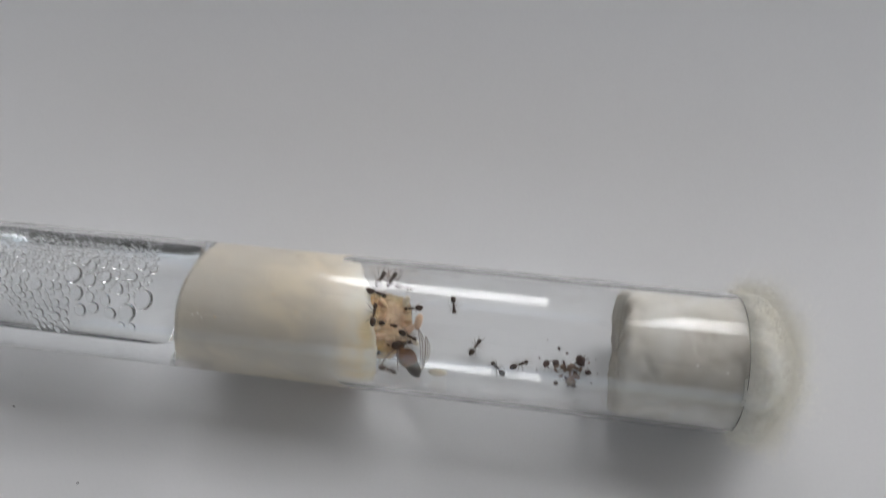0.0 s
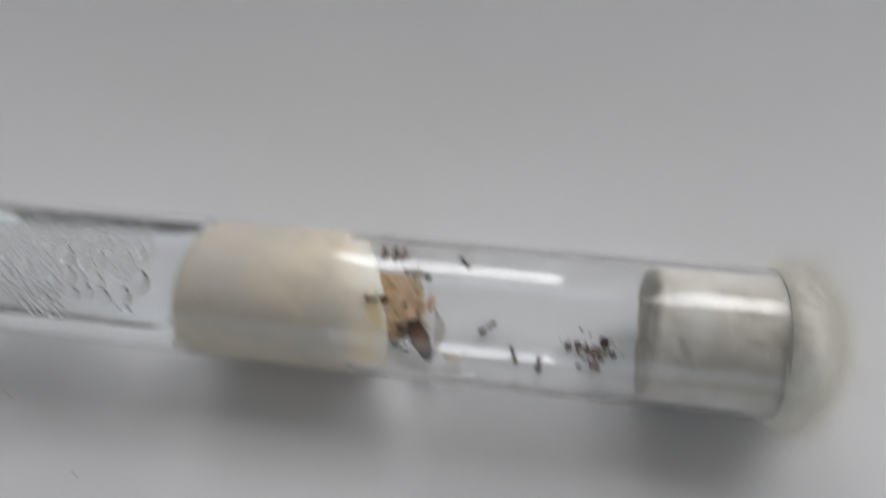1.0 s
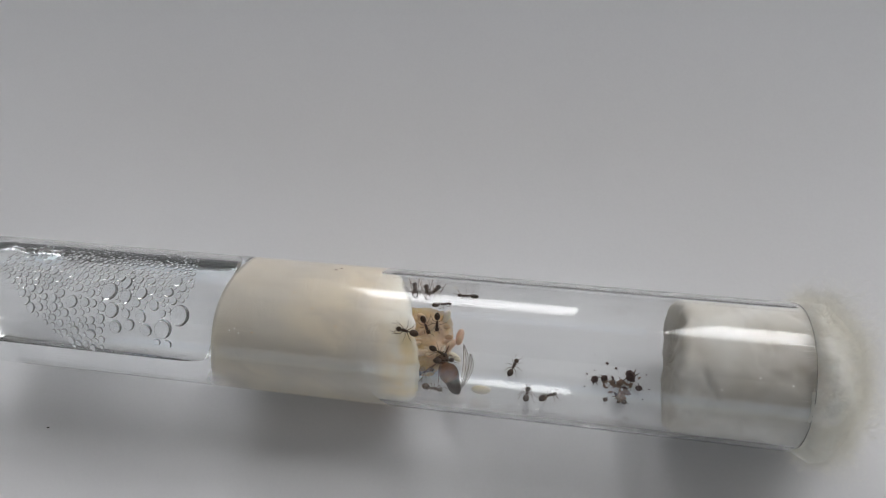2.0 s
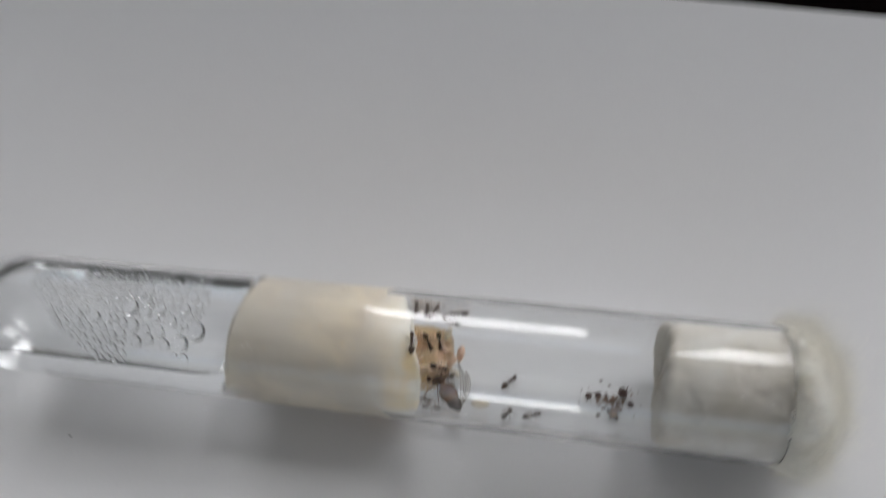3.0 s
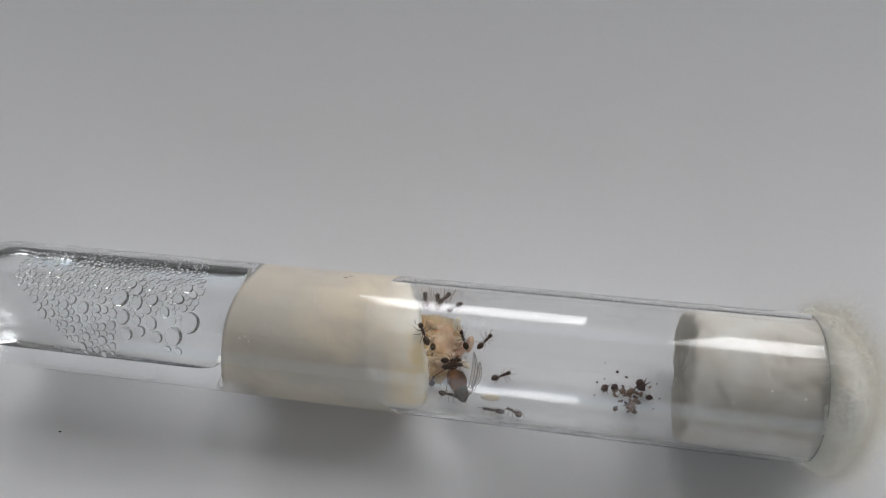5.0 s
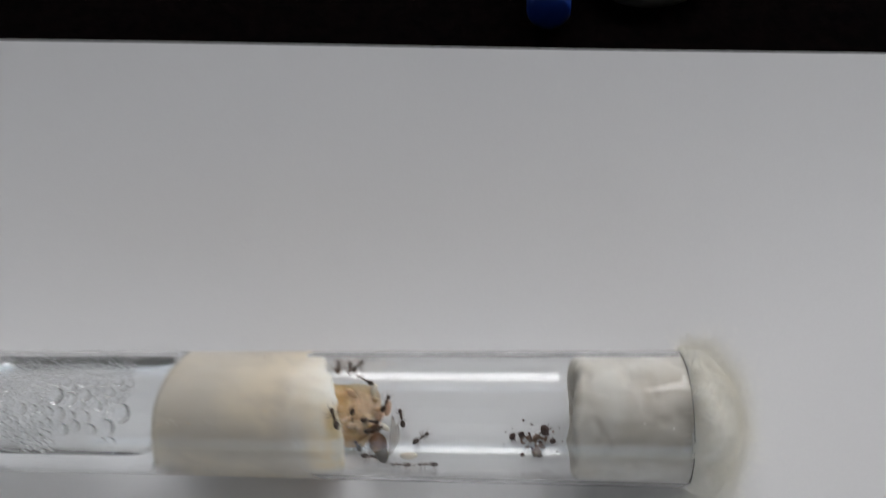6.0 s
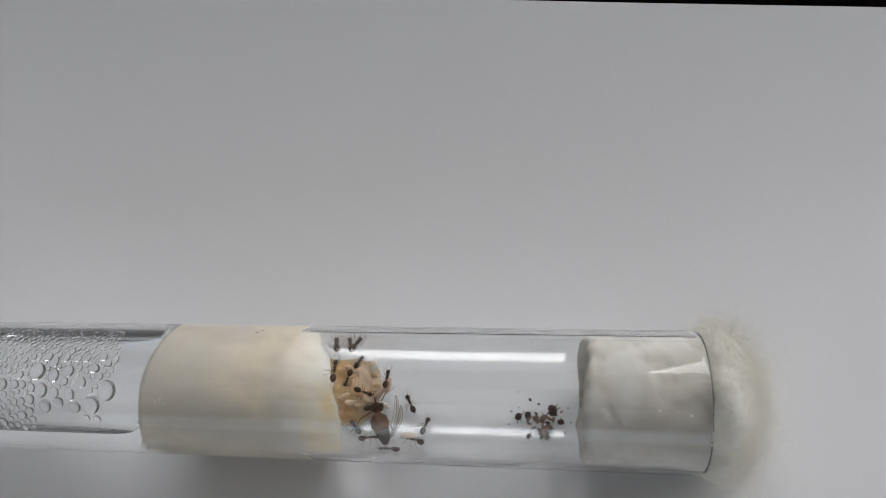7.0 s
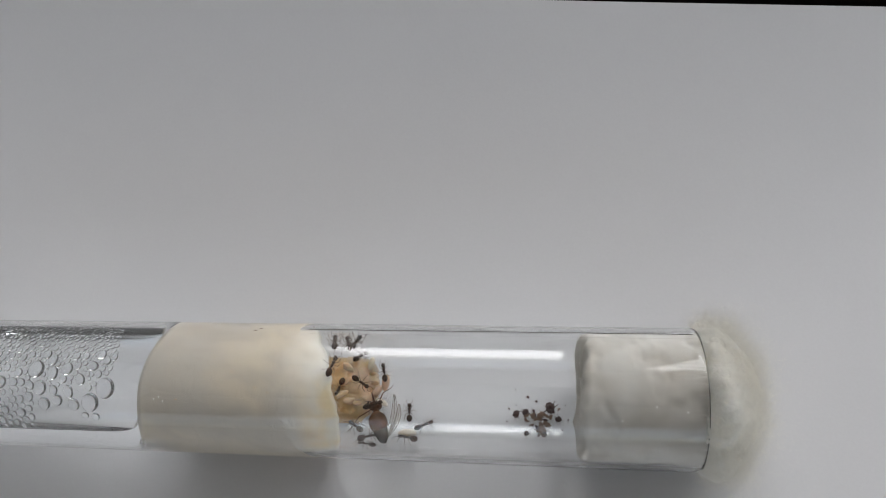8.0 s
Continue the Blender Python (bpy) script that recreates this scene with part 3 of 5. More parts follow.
def build_stopper():
    """The dry cotton stopper in the mouth, with a fuzzy head outside."""
    thing = tagged(new("cotton_stopper"), "dry white cotton stopper with a fuzzy head in the tube's mouth", "cotton stopper")
    rnd = random.Random(4)
    bm = bmesh.new()
    r = R_IN - 0.006

    def lumps(p, a):
        q = p / CM
        k = 1 + 0.05 * min(0.0, cloudy(q, 2.4) - 0.05)
        end = max(0.0, 1 - (q.x - 6.78) / 0.4)
        rag = cloudy(Vector((math.cos(a), math.sin(a), q.y * 0.5)), 1.3)
        slant = end * (0.07 * max(0.0, math.sin(a)) ** 1.5 + 0.05 * max(0.0, -math.sin(a)))
        return Vector((q.x + 0.025 * cloudy(q, 4) + 0.06 * rag * end + slant, q.y * k, q.z * k)) * CM

    prof = [(6.85, 0.0), (6.85, 0.1), (6.85, 0.2), (6.85, 0.3), (6.85, 0.4), (6.85, 0.5), (6.855, 0.58), (6.862, 0.64), (6.875, 0.68),
            (6.892, 0.71), (6.92, 0.722)] + [(6.95 + 0.0254 * i, r) for i in range(49)] + [(8.2, r), (8.22, 0.0)]
    lathe(bm, [(x * CM, q * CM) for x, q in prof], 150, AXIS * CM, lumps)
    bmesh.ops.recalc_face_normals(bm, faces=bm.faces)
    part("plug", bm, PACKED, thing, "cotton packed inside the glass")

    def head_shape(p, a):
        q = p / CM
        k = 1 + 0.16 * cloudy(q, 1.5, 5)
        z = max(q.z * k, -AXIS + 0.01)
        return Vector((q.x + 0.05 * cloudy(q + Vector((4, 0, 0)), 2.5), q.y * k, z)) * CM

    bm = bmesh.new()
    prof = [(8.10, 0.66), (8.15, 0.70), (8.19, 0.76), (8.22, 0.80), (8.27, 0.83), (8.33, 0.84), (8.39, 0.82), (8.45, 0.78), (8.51, 0.73),
            (8.57, 0.67), (8.63, 0.60), (8.69, 0.52), (8.74, 0.43), (8.79, 0.33), (8.82, 0.22), (8.835, 0.11), (8.84, 0.0)]
    lathe(bm, [(x * CM, q * CM) for x, q in prof], 150, AXIS * CM, head_shape)
    bmesh.ops.recalc_face_normals(bm, faces=bm.faces)
    part("head", bm, DRY_COTTON, thing, "fuzzy cotton head outside the glass")
    starts = []
    for i in range(24000):
        a, t = rnd.uniform(0, math.tau), rnd.random()
        x, q = 8.21 + 0.63 * t, 0.83 * math.sqrt(max(0.02, 1 - (max(0.0, t - 0.15) / 0.85) ** 2))
        p = head_shape(Vector((x, q * math.cos(a), q * math.sin(a))) * CM, a) / CM + Vector((0, 0, AXIS))
        out = Vector((0.1 + 1.4 * t, math.cos(a), math.sin(a))).normalized()
        tuft = 0.5 + 0.9 * cloudy(p, 1.6, 3)
        p = p + out * (min(0.5, rnd.expovariate(9.0)) * max(0.25, tuft) - 0.04)
        if p.z < 0.03:
            continue
        starts.append((p, out * 0.15 + Vector((rnd.gauss(0, 0.7), rnd.gauss(0, 0.7), rnd.gauss(0, 0.7)))))
    fibres("fibre", starts, FIBRE, thing, "loose cotton fibres", (0.08, 0.34), 0.0006, 0.6, 9)
    starts = []
    for i in range(200):
        a, q = rnd.uniform(0, math.tau), 0.70 * math.sqrt(rnd.uniform(0.2, 1.0))
        starts.append(((6.86 + rnd.uniform(-0.03, 0.05), q * math.cos(a), AXIS + q * math.sin(a)),
                       (-0.4 + rnd.gauss(0, 0.3), rnd.gauss(0, 0.7) - 0.3 * math.cos(a), rnd.gauss(0, 0.7) - 0.3 * math.sin(a))))
    fibres("wisp", starts, FIBRE, thing, "cotton wisps at the inner end", (0.06, 0.2), 0.0008, 0.35, 5)
    return thing


build_stopper()


def on_wall(x, deg, r=R_IN, turn=0.0):
    """A pose on the inner glass wall: z points inwards, x along the tube."""
    a = radians(deg)
    up = Vector((0, -math.cos(a), -math.sin(a)))
    ahead = Vector((1, 0, 0))
    side = up.cross(ahead)
    m = Matrix((ahead, side, up)).transposed().to_4x4()
    m.translation = Vector((x, r * math.cos(a), AXIS + r * math.sin(a))) * CM
    return m @ Matrix.Rotation(radians(turn), 4, "Z")


def cap_mesh(name, mat, height=0.50):
    """A drop of unit radius that sits on the glass: a shallow spherical cap with a skirt sunk in the glass."""
    bm = bmesh.new()
    n, sides = 8, 20
    ball = (1 + height * height) / (2 * height)
    wide = math.asin(1 / ball)
    prof = [(ball * math.sin(wide * i / n), height - ball * (1 - math.cos(wide * i / n))) for i in range(1, n + 1)]

    def ring(q, z):
        return [bm.verts.new((q * math.cos(k * math.tau / sides), q * math.sin(k * math.tau / sides), z)) for k in range(sides)]

    top = bm.verts.new((0, 0, height))
    rings = [ring(q, z) for q, z in prof]
    skirt = [ring(1, 0), ring(1, -0.12)]
    for k in range(sides):
        j = (k + 1) % sides
        bm.faces.new((top, rings[0][k], rings[0][j]))
        for p, q in list(zip(rings, rings[1:])) + [tuple(skirt)]:
            bm.faces.new((p[k], q[k], q[j], p[j]))
    bm.faces.new(ring(1, -0.12)[::-1])
    return mesh_of(name, bm, mat)


def build_drops():
    """Condensation on the glass above the water: fine at the far side, large at the near side."""
    thing = tagged(new("condensation"), "water drops condensed inside the glass above the water", "condensation", kind="stuff")
    me = cap_mesh("drop", WATER)
    rnd = random.Random(11)
    placed = []

    def add(x, deg, r, tries_ok=False):
        y = radians(deg) * R_IN
        for px, py, pr in placed:
            if (px - x) ** 2 + (py - y) ** 2 < (pr + r) ** 2 * 0.86:
                return False
        placed.append((x, y, r))
        ob = new("drop", me)
        ob.parent = thing
        ob.matrix_basis = on_wall(x, deg, R_IN, rnd.uniform(0, 360)) @ Matrix.Diagonal(
            (r * CM, r * (rnd.uniform(0.76, 1.2) if r > 0.045 else rnd.uniform(0.86, 1.1)) * CM, r * CM, 1))
        return True

    for x, deg, r in ((0.06, 109, 0.074), (0.50, 97, 0.104), (0.58, 113, 0.087), (0.64, 127, 0.077), (0.81, 124, 0.064),
                      (1.02, 127, 0.076), (1.23, 125, 0.103), (0.95, 116, 0.081), (0.72, 100, 0.071), (0.90, 96, 0.071),
                      (1.09, 105, 0.074), (1.22, 93, 0.072), (1.29, 82, 0.061), (0.87, 105, 0.051), (0.76, 115, 0.053),
                      (1.42, 112, 0.115), (-0.19, 108, 0.054), (0.32, 136, 0.067), (0.68, 88, 0.062), (0.38, 88, 0.086),
                      (0.58, 83, 0.057), (0.82, 84, 0.051), (1.03, 93, 0.050), (-0.10, 103, 0.054), (0.12, 134, 0.055),
                      (0.05, 144, 0.051), (1.15, 137, 0.047), (1.28, 138, 0.052), (0.97, 84, 0.051), (1.17, 116, 0.051)):
        add(x, deg, r)

    def fits(x, deg, r):
        """Where drops of a size grow: fine ones in rows at the top, middling ones low at the closed end, none by the plug."""
        if x > 1.50 - 0.004 * abs(deg - 85) or x < -1.0 + max(0.0, deg - 85) * 0.016 or deg > 150:
            return False
        if deg < 80:
            if deg < 48 + 8 * noise.noise(Vector((x * 3, deg * 0.1, 2))) or rnd.random() < (0.9 if deg < 60 else 0.4):
                return False
            return r < 0.026 + 0.0008 * max(0.0, deg - 60) and (x > -0.2 or rnd.random() < 0.3)
        if deg < 100:
            return r < 0.047
        return r > 0.024 and (x < 0.48 or deg < 112)

    for low, high, count in ((0.04, 0.055, 40), (0.028, 0.04, 150), (0.019, 0.028, 330), (0.011, 0.019, 460)):
        made = 0
        for i in range(9000):
            if made >= count:
                break
            deg, x, r = rnd.uniform(34, 151), rnd.uniform(-1.0, 1.55), rnd.uniform(low, high)
            if fits(x, deg, r):
                made += add(x, deg, r)
    return thing


build_drops()


# ---- the ants' nest ----
def ant_leg(side, fore):
    """One leg: fore is 1, 0 or -1 from front to back."""
    bm = bmesh.new()
    root = Vector((0.012 + 0.022 * fore, 0.012 * side, 0.040))
    reach = {1: (0.044, 0.044), 0: (0.0, 0.060), -1: (-0.048, 0.046)}[fore]
    knee = root + Vector((reach[0] * 0.7, reach[1] * 0.75 * side, 0.030))
    foot = root + Vector((reach[0] * 1.7, reach[1] * 1.45 * side, -0.036))
    toe = foot + Vector((reach[0] * 0.35, reach[1] * 0.3 * side, -0.003))
    for a, b, r0, r1 in ((root, knee, 0.0042, 0.0036), (knee, foot, 0.0034, 0.0022), (foot, toe, 0.0022, 0.0015)):
        rod(bm, a * CM, b * CM, r0 * CM, r1 * CM, 5)
    return bm


def build_ant():
    thing = new("worker_ant")
    bm = bmesh.new()
    blob(bm, Vector((0.088, 0, 0.044)) * CM, (0.030 * CM, 0.029 * CM, 0.021 * CM))
    blob(bm, Vector((0.114, 0.008, 0.036)) * CM, (0.012 * CM, 0.005 * CM, 0.004 * CM), segs=8, rings=6)
    blob(bm, Vector((0.114, -0.008, 0.036)) * CM, (0.012 * CM, 0.005 * CM, 0.004 * CM), segs=8, rings=6)
    part("head", bm, ANT, thing)
    bm = bmesh.new()
    blob(bm, Vector((0.038, 0, 0.046)) * CM, (0.026 * CM, 0.020 * CM, 0.020 * CM))
    blob(bm, Vector((0.002, 0, 0.042)) * CM, (0.028 * CM, 0.016 * CM, 0.017 * CM))
    blob(bm, Vector((-0.034, 0, 0.040)) * CM, (0.008 * CM, 0.009 * CM, 0.016 * CM), segs=8, rings=6)
    part("mesosoma", bm, ANT, thing)
    bm = bmesh.new()
    blob(bm, Vector((-0.088, 0, 0.044)) * CM, (0.054 * CM, 0.038 * CM, 0.034 * CM))
    for v in bm.verts:
        k = max(0.0, (-0.088 * CM - v.co.x) / (0.054 * CM))
        v.co.y *= 1 - 0.35 * k * k
    part("gaster", bm, ANT, thing)
    for side in (1, -1):
        for fore in (1, 0, -1):
            part("leg", ant_leg(side, fore), ANT_LEG, thing)
        bm = bmesh.new()
        a, b = Vector((0.106, 0.012 * side, 0.048)), Vector((0.140, 0.040 * side, 0.056))
        c = Vector((0.182, 0.030 * side, 0.030))
        rod(bm, a * CM, b * CM, 0.0026 * CM, 0.0022 * CM, 5)
        rod(bm, b * CM, c * CM, 0.0022 * CM, 0.0028 * CM, 5)
        part("antenna", bm, ANT_LEG, thing)
    return thing


def build_queen():
    thing = tagged(new("queen_ant"), "large brown queen ant with folded wings beside the cotton", "ant")
    bm = bmesh.new()
    blob(bm, Vector((0.11, -0.33, 0.0)) * CM, (0.045 * CM, 0.052 * CM, 0.042 * CM), segs=18, rings=12)
    part("head", bm, QUEEN_DARK, thing)
    bm = bmesh.new()
    blob(bm, Vector((-0.01, -0.27, 0.0)) * CM, (0.088 * CM, 0.066 * CM, 0.055 * CM), segs=20, rings=14)
    blob(bm, Vector((-0.05, -0.16, 0.09)) * CM, (0.04 * CM, 0.04 * CM, 0.05 * CM), segs=12, rings=8)
    part("thorax", bm, QUEEN_DARK, thing)
    bm = bmesh.new()
    turn = Matrix.Rotation(radians(-72), 3, "Z")
    middle = Vector((-0.10, 0.02, 0.19)) * CM
    made = blob(bm, (0, 0, 0), (0.145 * CM, 0.116 * CM, 0.112 * CM), segs=28, rings=28)
    for v in made:
        v.co *= 1 + 0.012 * math.sin(v.co.x / CM * 60)
        v.co = turn @ v.co + middle
    gaster = part("gaster", bm, QUEEN, thing, "swollen amber-brown banded gaster")
    for s in (-0.12, 0.42):
        bm = bmesh.new()
        k = math.sqrt(1 - s * s)
        ring = []
        for wide, rise in ((-0.09, 0.994), (-0.05, 1.006), (0.05, 1.006), (0.09, 0.994)):
            ring.append([bm.verts.new(turn @ Vector((0.145 * (s + wide) * CM, 0.116 * k * rise * math.cos(e * math.tau / 32) * CM,
                                                     0.112 * k * rise * math.sin(e * math.tau / 32) * CM))
                                      + middle) for e in range(32)])
        for p, q in zip(ring, ring[1:]):
            for e in range(32):
                bm.faces.new((p[e], p[(e + 1) % 32], q[(e + 1) % 32], q[e]))
        part("band", bm, QUEEN_BAND, gaster, "dark band round the gaster")
    # Tip greyed in colour to imitate the reflection veiling the rear gaster.
    bm = bmesh.new()
    tip = blob(bm, (0, 0, 0), (0.135 * CM, 0.085 * CM, 0.080 * CM), segs=22, rings=22)
    for v in tip:
        v.co.y *= 1 + 0.25 * v.co.x / (0.15 * CM)
        v.co = turn @ (v.co + Vector((-0.15, 0, -0.015)) * CM) + middle
    part("gaster_tip", bm, QUEEN_VEILED, gaster, "tip of the gaster, coloured grey-brown for the veil on the glass")
    for side in (1, -1):
        for fore in (1, 0, -1):
            bm = bmesh.new()
            root = Vector((0.0 + 0.05 * fore, -0.27 + 0.05 * side, 0.0))
            knee = root + Vector((0.10 * fore + 0.03, 0.11 * side, 0.06))
            foot = root + Vector((0.20 * fore + 0.05, 0.22 * side, -0.06))
            toe = foot + Vector((0.05 * fore + 0.02, 0.07 * side, -0.02))
            rod(bm, root * CM, knee * CM, 0.0085 * CM, 0.0075 * CM)
            rod(bm, knee * CM, foot * CM, 0.0065 * CM, 0.0045 * CM)
            rod(bm, foot * CM, toe * CM, 0.0045 * CM, 0.002 * CM)
            part("leg", bm, QUEEN_LEG, thing, "red-brown leg")

    def wing_point(root, tip, s, j, spread):
        p = root.lerp(tip, s)
        w = spread * math.sin(math.pi * min(1, s * 0.8 + 0.12)) * (j / 4 - 0.5) * 2
        return p + Vector((w, -0.2 * w, 0.3 * w)) + Vector((-0.05, 0, 0.03)) * math.sin(math.pi * s)

    for root, tip, spread in ((Vector((-0.22, 0.24, 0.22)), Vector((-0.31, -0.30, 0.30)), 0.034),
                              (Vector((-0.25, 0.22, 0.24)), Vector((-0.38, -0.16, 0.32)), 0.028)):
        bm = bmesh.new()
        n = 12
        lines = [[bm.verts.new(wing_point(root, tip, i / n, j, spread) * CM) for i in range(n + 1)] for j in range(5)]
        for a, b in zip(lines, lines[1:]):
            for i in range(n):
                bm.faces.new((a[i], a[i + 1], b[i + 1], b[i]))
        wing = part("wing", bm, WING, thing, "clear amber wing with dark veins")
        wing.modifiers.new("thickness", "SOLIDIFY").thickness = 0.002 * CM
        for j in (0, 2, 4):
            bm = bmesh.new()
            for i in range(n):
                rod(bm, wing_point(root, tip, i / n, j, spread) * CM, wing_point(root, tip, (i + 1) / n, j, spread) * CM,
                    0.003 * CM, 0.003 * CM, 5)
            part("vein", bm, VEIN, wing)
    return thing


def larva_mesh(name, mat, bend, seed, fat=0.42):
    """A unit-long, slightly bent grub."""
    bm = bmesh.new()
    made = blob(bm, (0, 0, 0), (0.5, fat * 0.5, fat * 0.5), rough=0.06, seed=seed, segs=12, rings=12)
    for v in made:
        v.co.z += bend * (0.25 - v.co.x * v.co.x) * -1
        v.co *= 1 + 0.03 * math.sin(v.co.x * 34)
    return mesh_of(name, bm, mat)


def brood_depth(x, deg):
    """How deep the heap of eggs lies on the glass, in cm: deepest at the bottom by the cotton, thinning up the far wall and outwards."""
    q = Vector((x * 1.0, radians(deg) * R_IN, 0.3))
    low = min(1.0, max(0.0, (-34 - deg) / 36))
    near = min(1.0, max(0.0, (deg + 108) / 24))
    edge = 4.34 + 0.10 * cloudy(q, 3.0, 3) - 0.10 * max(0.0, (-70 - deg) / 40)
    out = min(1.0, max(0.0, (edge - x) / 0.24))
    lumps = 0.022 * cloudy(q + Vector((7, 1, 0)), 5.0, 3) + 0.007 * noise.noise(q * 26)
    return (0.185 * low ** 0.8 * near ** 0.6 * out ** 0.6 + lumps + 0.012) * min(1.0, 3 * out * low * near) - 0.001


def build_brood():
    rnd = random.Random(21)
    kinds = [larva_mesh("larva", LARVA, 0.25 + 0.2 * i, i, 0.42 + 0.05 * i) for i in range(4)]
    for i in range(9):
        x, deg, turn, tip = rnd.uniform(3.9, 4.34), rnd.uniform(-98, -42), rnd.uniform(0, 360), rnd.uniform(-0.3, 0.3)
        size = rnd.uniform(0.13, 0.19)
        ob = new("larva", kinds[i % 4])
        m = on_wall(x, deg, R_IN - max(brood_depth(x, deg), 0.02) - 0.10 * size, turn)
        ob.matrix_basis = m @ Matrix.Rotation(tip, 4, "Y") @ Matrix.Diagonal((size * CM, size * CM, size * CM, 1))
        tagged(ob, "pale amber ant grub in the brood pile", "larva", "brood pile")
    heap = {}
    nx, na = 76, 84
    bm = bmesh.new()
    for i in range(nx + 1):
        for j in range(na + 1):
            x, deg = 3.68 + 0.86 * i / nx, -128 + 102 * j / na
            h = brood_depth(x, deg)
            for side, r in ((0, R_IN - max(h, 0.0)), (1, R_IN - 0.001)):
                p = on_wall(x, deg, r).translation
                heap[side, i, j] = (bm.verts.new(p), h)
    for i in range(nx):
        for j in range(na):
            ring = ((i, j), (i + 1, j), (i + 1, j + 1), (i, j + 1))
            if max(heap[(0, *k)][1] for k in ring) > 0.004:
                bm.faces.new([heap[(0, *k)][0] for k in ring])
                bm.faces.new([heap[(1, *k)][0] for k in ring[::-1]])
    bmesh.ops.delete(bm, geom=[v for v in bm.verts if not v.link_faces], context="VERTS")
    bmesh.ops.recalc_face_normals(bm, faces=bm.faces)
    tagged(part("egg_mass", bm, EGGS), "pale amber clump of eggs and tiny grubs against the cotton", "brood", kind="stuff")
    cocoon = larva_mesh("cocoon", COCOON, 0.0, 9, 0.46)
    pale = larva_mesh("cocoon", PUPA, 0.0, 5, 0.44)
    for x, deg, turn, length, me in ((4.44, -62, 80, 0.225, cocoon), (4.26, -40, 70, 0.20, pale), (4.79, -122, 4, 0.24, pale),
                                     (4.20, -78, 20, 0.22, pale), (4.33, -72, 50, 0.20, cocoon), (4.40, -84, 150, 0.19, pale)):
        ob = new("cocoon", me)
        ob.matrix_basis = on_wall(x, deg, R_IN - 0.062, turn) @ Matrix.Diagonal((length * CM, length * CM, length * CM, 1))
        tagged(ob, "beige oval ant cocoon on the glass" if me is cocoon else "pale cream ant pupa on the glass", "cocoon", "cocoons")


build_brood()


def build_refuse():
    """Bits of prey and husk that the ants piled up near the stopper."""
    rnd = random.Random(31)
    shapes = []
    for i in range(6):
        bm = bmesh.new()
        made = blob(bm, (0, 0, 0), (0.42, 0.36, 0.28), rough=0.8, seed=i + 20, segs=9, rings=7)
        for v in made:
            if v.co.x > 0.2 and i % 2:
                v.co.x += 0.25 * (v.co.x - 0.2)
        for k in range(3):
            a, b = rnd.uniform(0, math.tau), rnd.uniform(-0.2, 0.3)
            rod(bm, (0.2 * math.cos(a), 0.2 * math.sin(a), 0), (0.75 * math.cos(a + 0.4), 0.75 * math.sin(a + 0.4), b), 0.06, 0.02, 4)
        shapes.append(mesh_of("fragment", bm, HUSK if i < 4 else HUSK_PALE, smooth=i % 2 == 0))
    spots = ((6.544, -85.8, 0.160, 1),
             (6.123, -92.2, 0.110, 0),
             (6.246, -89.2, 0.100, 1),
             (6.645, -96.1, 0.085, 2),
             (6.257, -113.6, 0.075, 3),
             (6.436, -110.7, 0.140, 4),
             (6.430, -92.5, 0.100, 4),
             (6.333, -93.5, 0.080, 5),
             (6.512, -102.9, 0.080, 5),
             (6.468, -114.4, 0.090, 2),
             (6.266, -74.0, 0.045, 0),
             (6.375, -78.0, 0.035, 2),
             (6.113, -66.6, 0.020, 0),
             (6.032, -86.2, 0.028, 3),
             (6.010, -99.9, 0.026, 0),
             (6.735, -81.2, 0.020, 2),
             (6.767, -96.0, 0.024, 3),
             (6.691, -107.7, 0.024, 0),
             (6.121, -82.0, 0.022, 1))
    for i, (x, deg, size, k) in enumerate(spots):
        ob = new("refuse_fragment", shapes[k])
        ob.matrix_basis = on_wall(x, deg, R_IN - size * 0.30, rnd.uniform(0, 360)) @ Matrix.Diagonal((size * CM, size * CM, size * CM, 1))
        tagged(ob, "dark red-brown fragment of husk on the glass" if k < 4 else "pale brown shred of husk on the glass", "refuse",
               "refuse heap")
    for i in range(26):
        size = rnd.uniform(0.04, 0.09)
        ob = new("refuse_fragment", shapes[4 + i % 2] if i % 3 else shapes[i % 4])
        ob.matrix_basis = on_wall(rnd.gauss(6.42, 0.10), rnd.gauss(-97, 7), R_IN - size * 0.2, rnd.uniform(0, 360)) @ Matrix.Diagonal(
            (size * CM, size * CM * 0.6, size * CM * 0.6, 1))
        tagged(ob, "small brown crumb in the refuse heap", "refuse", "refuse heap")


build_refuse()


def build_paper_specks():
    bm = bmesh.new()
    blob(bm, (0, 0, 0), (0.02 * CM, 0.009 * CM, 0.007 * CM), rough=0.4, seed=3, segs=8, rings=6)
    ob = tagged(part("speck", bm, BLACK), "tiny dark speck of dirt on the paper", "speck", "specks")
    ob.matrix_basis = pose(0.53 * CM, -2.22 * CM, 0.006 * CM, 0, 0, 40)
    copy_thing(ob, pose(-0.7 * CM, -1.4 * CM, 0.006 * CM, 0, 0, 10))
    bm = bmesh.new()
    blob(bm, (0, 0, 0), (0.011 * CM, 0.009 * CM, 0.006 * CM), rough=0.5, seed=5, segs=8, rings=6)
    dust = tagged(part("dust_speck", bm, FRAME), "tiny white speck of dust on the outside of the glass", "speck", "dust specks")
    spots = ((7.29, 126.06), (7.64, 114.98), (7.95, 118.12), (2.11, 117.71), (2.05, 119.5), (2.16, 120.99), (6.72, 152.77))
    dust.matrix_basis = on_wall(*spots[0], R_OUT + 0.004)
    for x, deg in spots[1:]:
        copy_thing(dust, on_wall(x, deg, R_OUT + 0.004, 50 * x))


build_paper_specks()


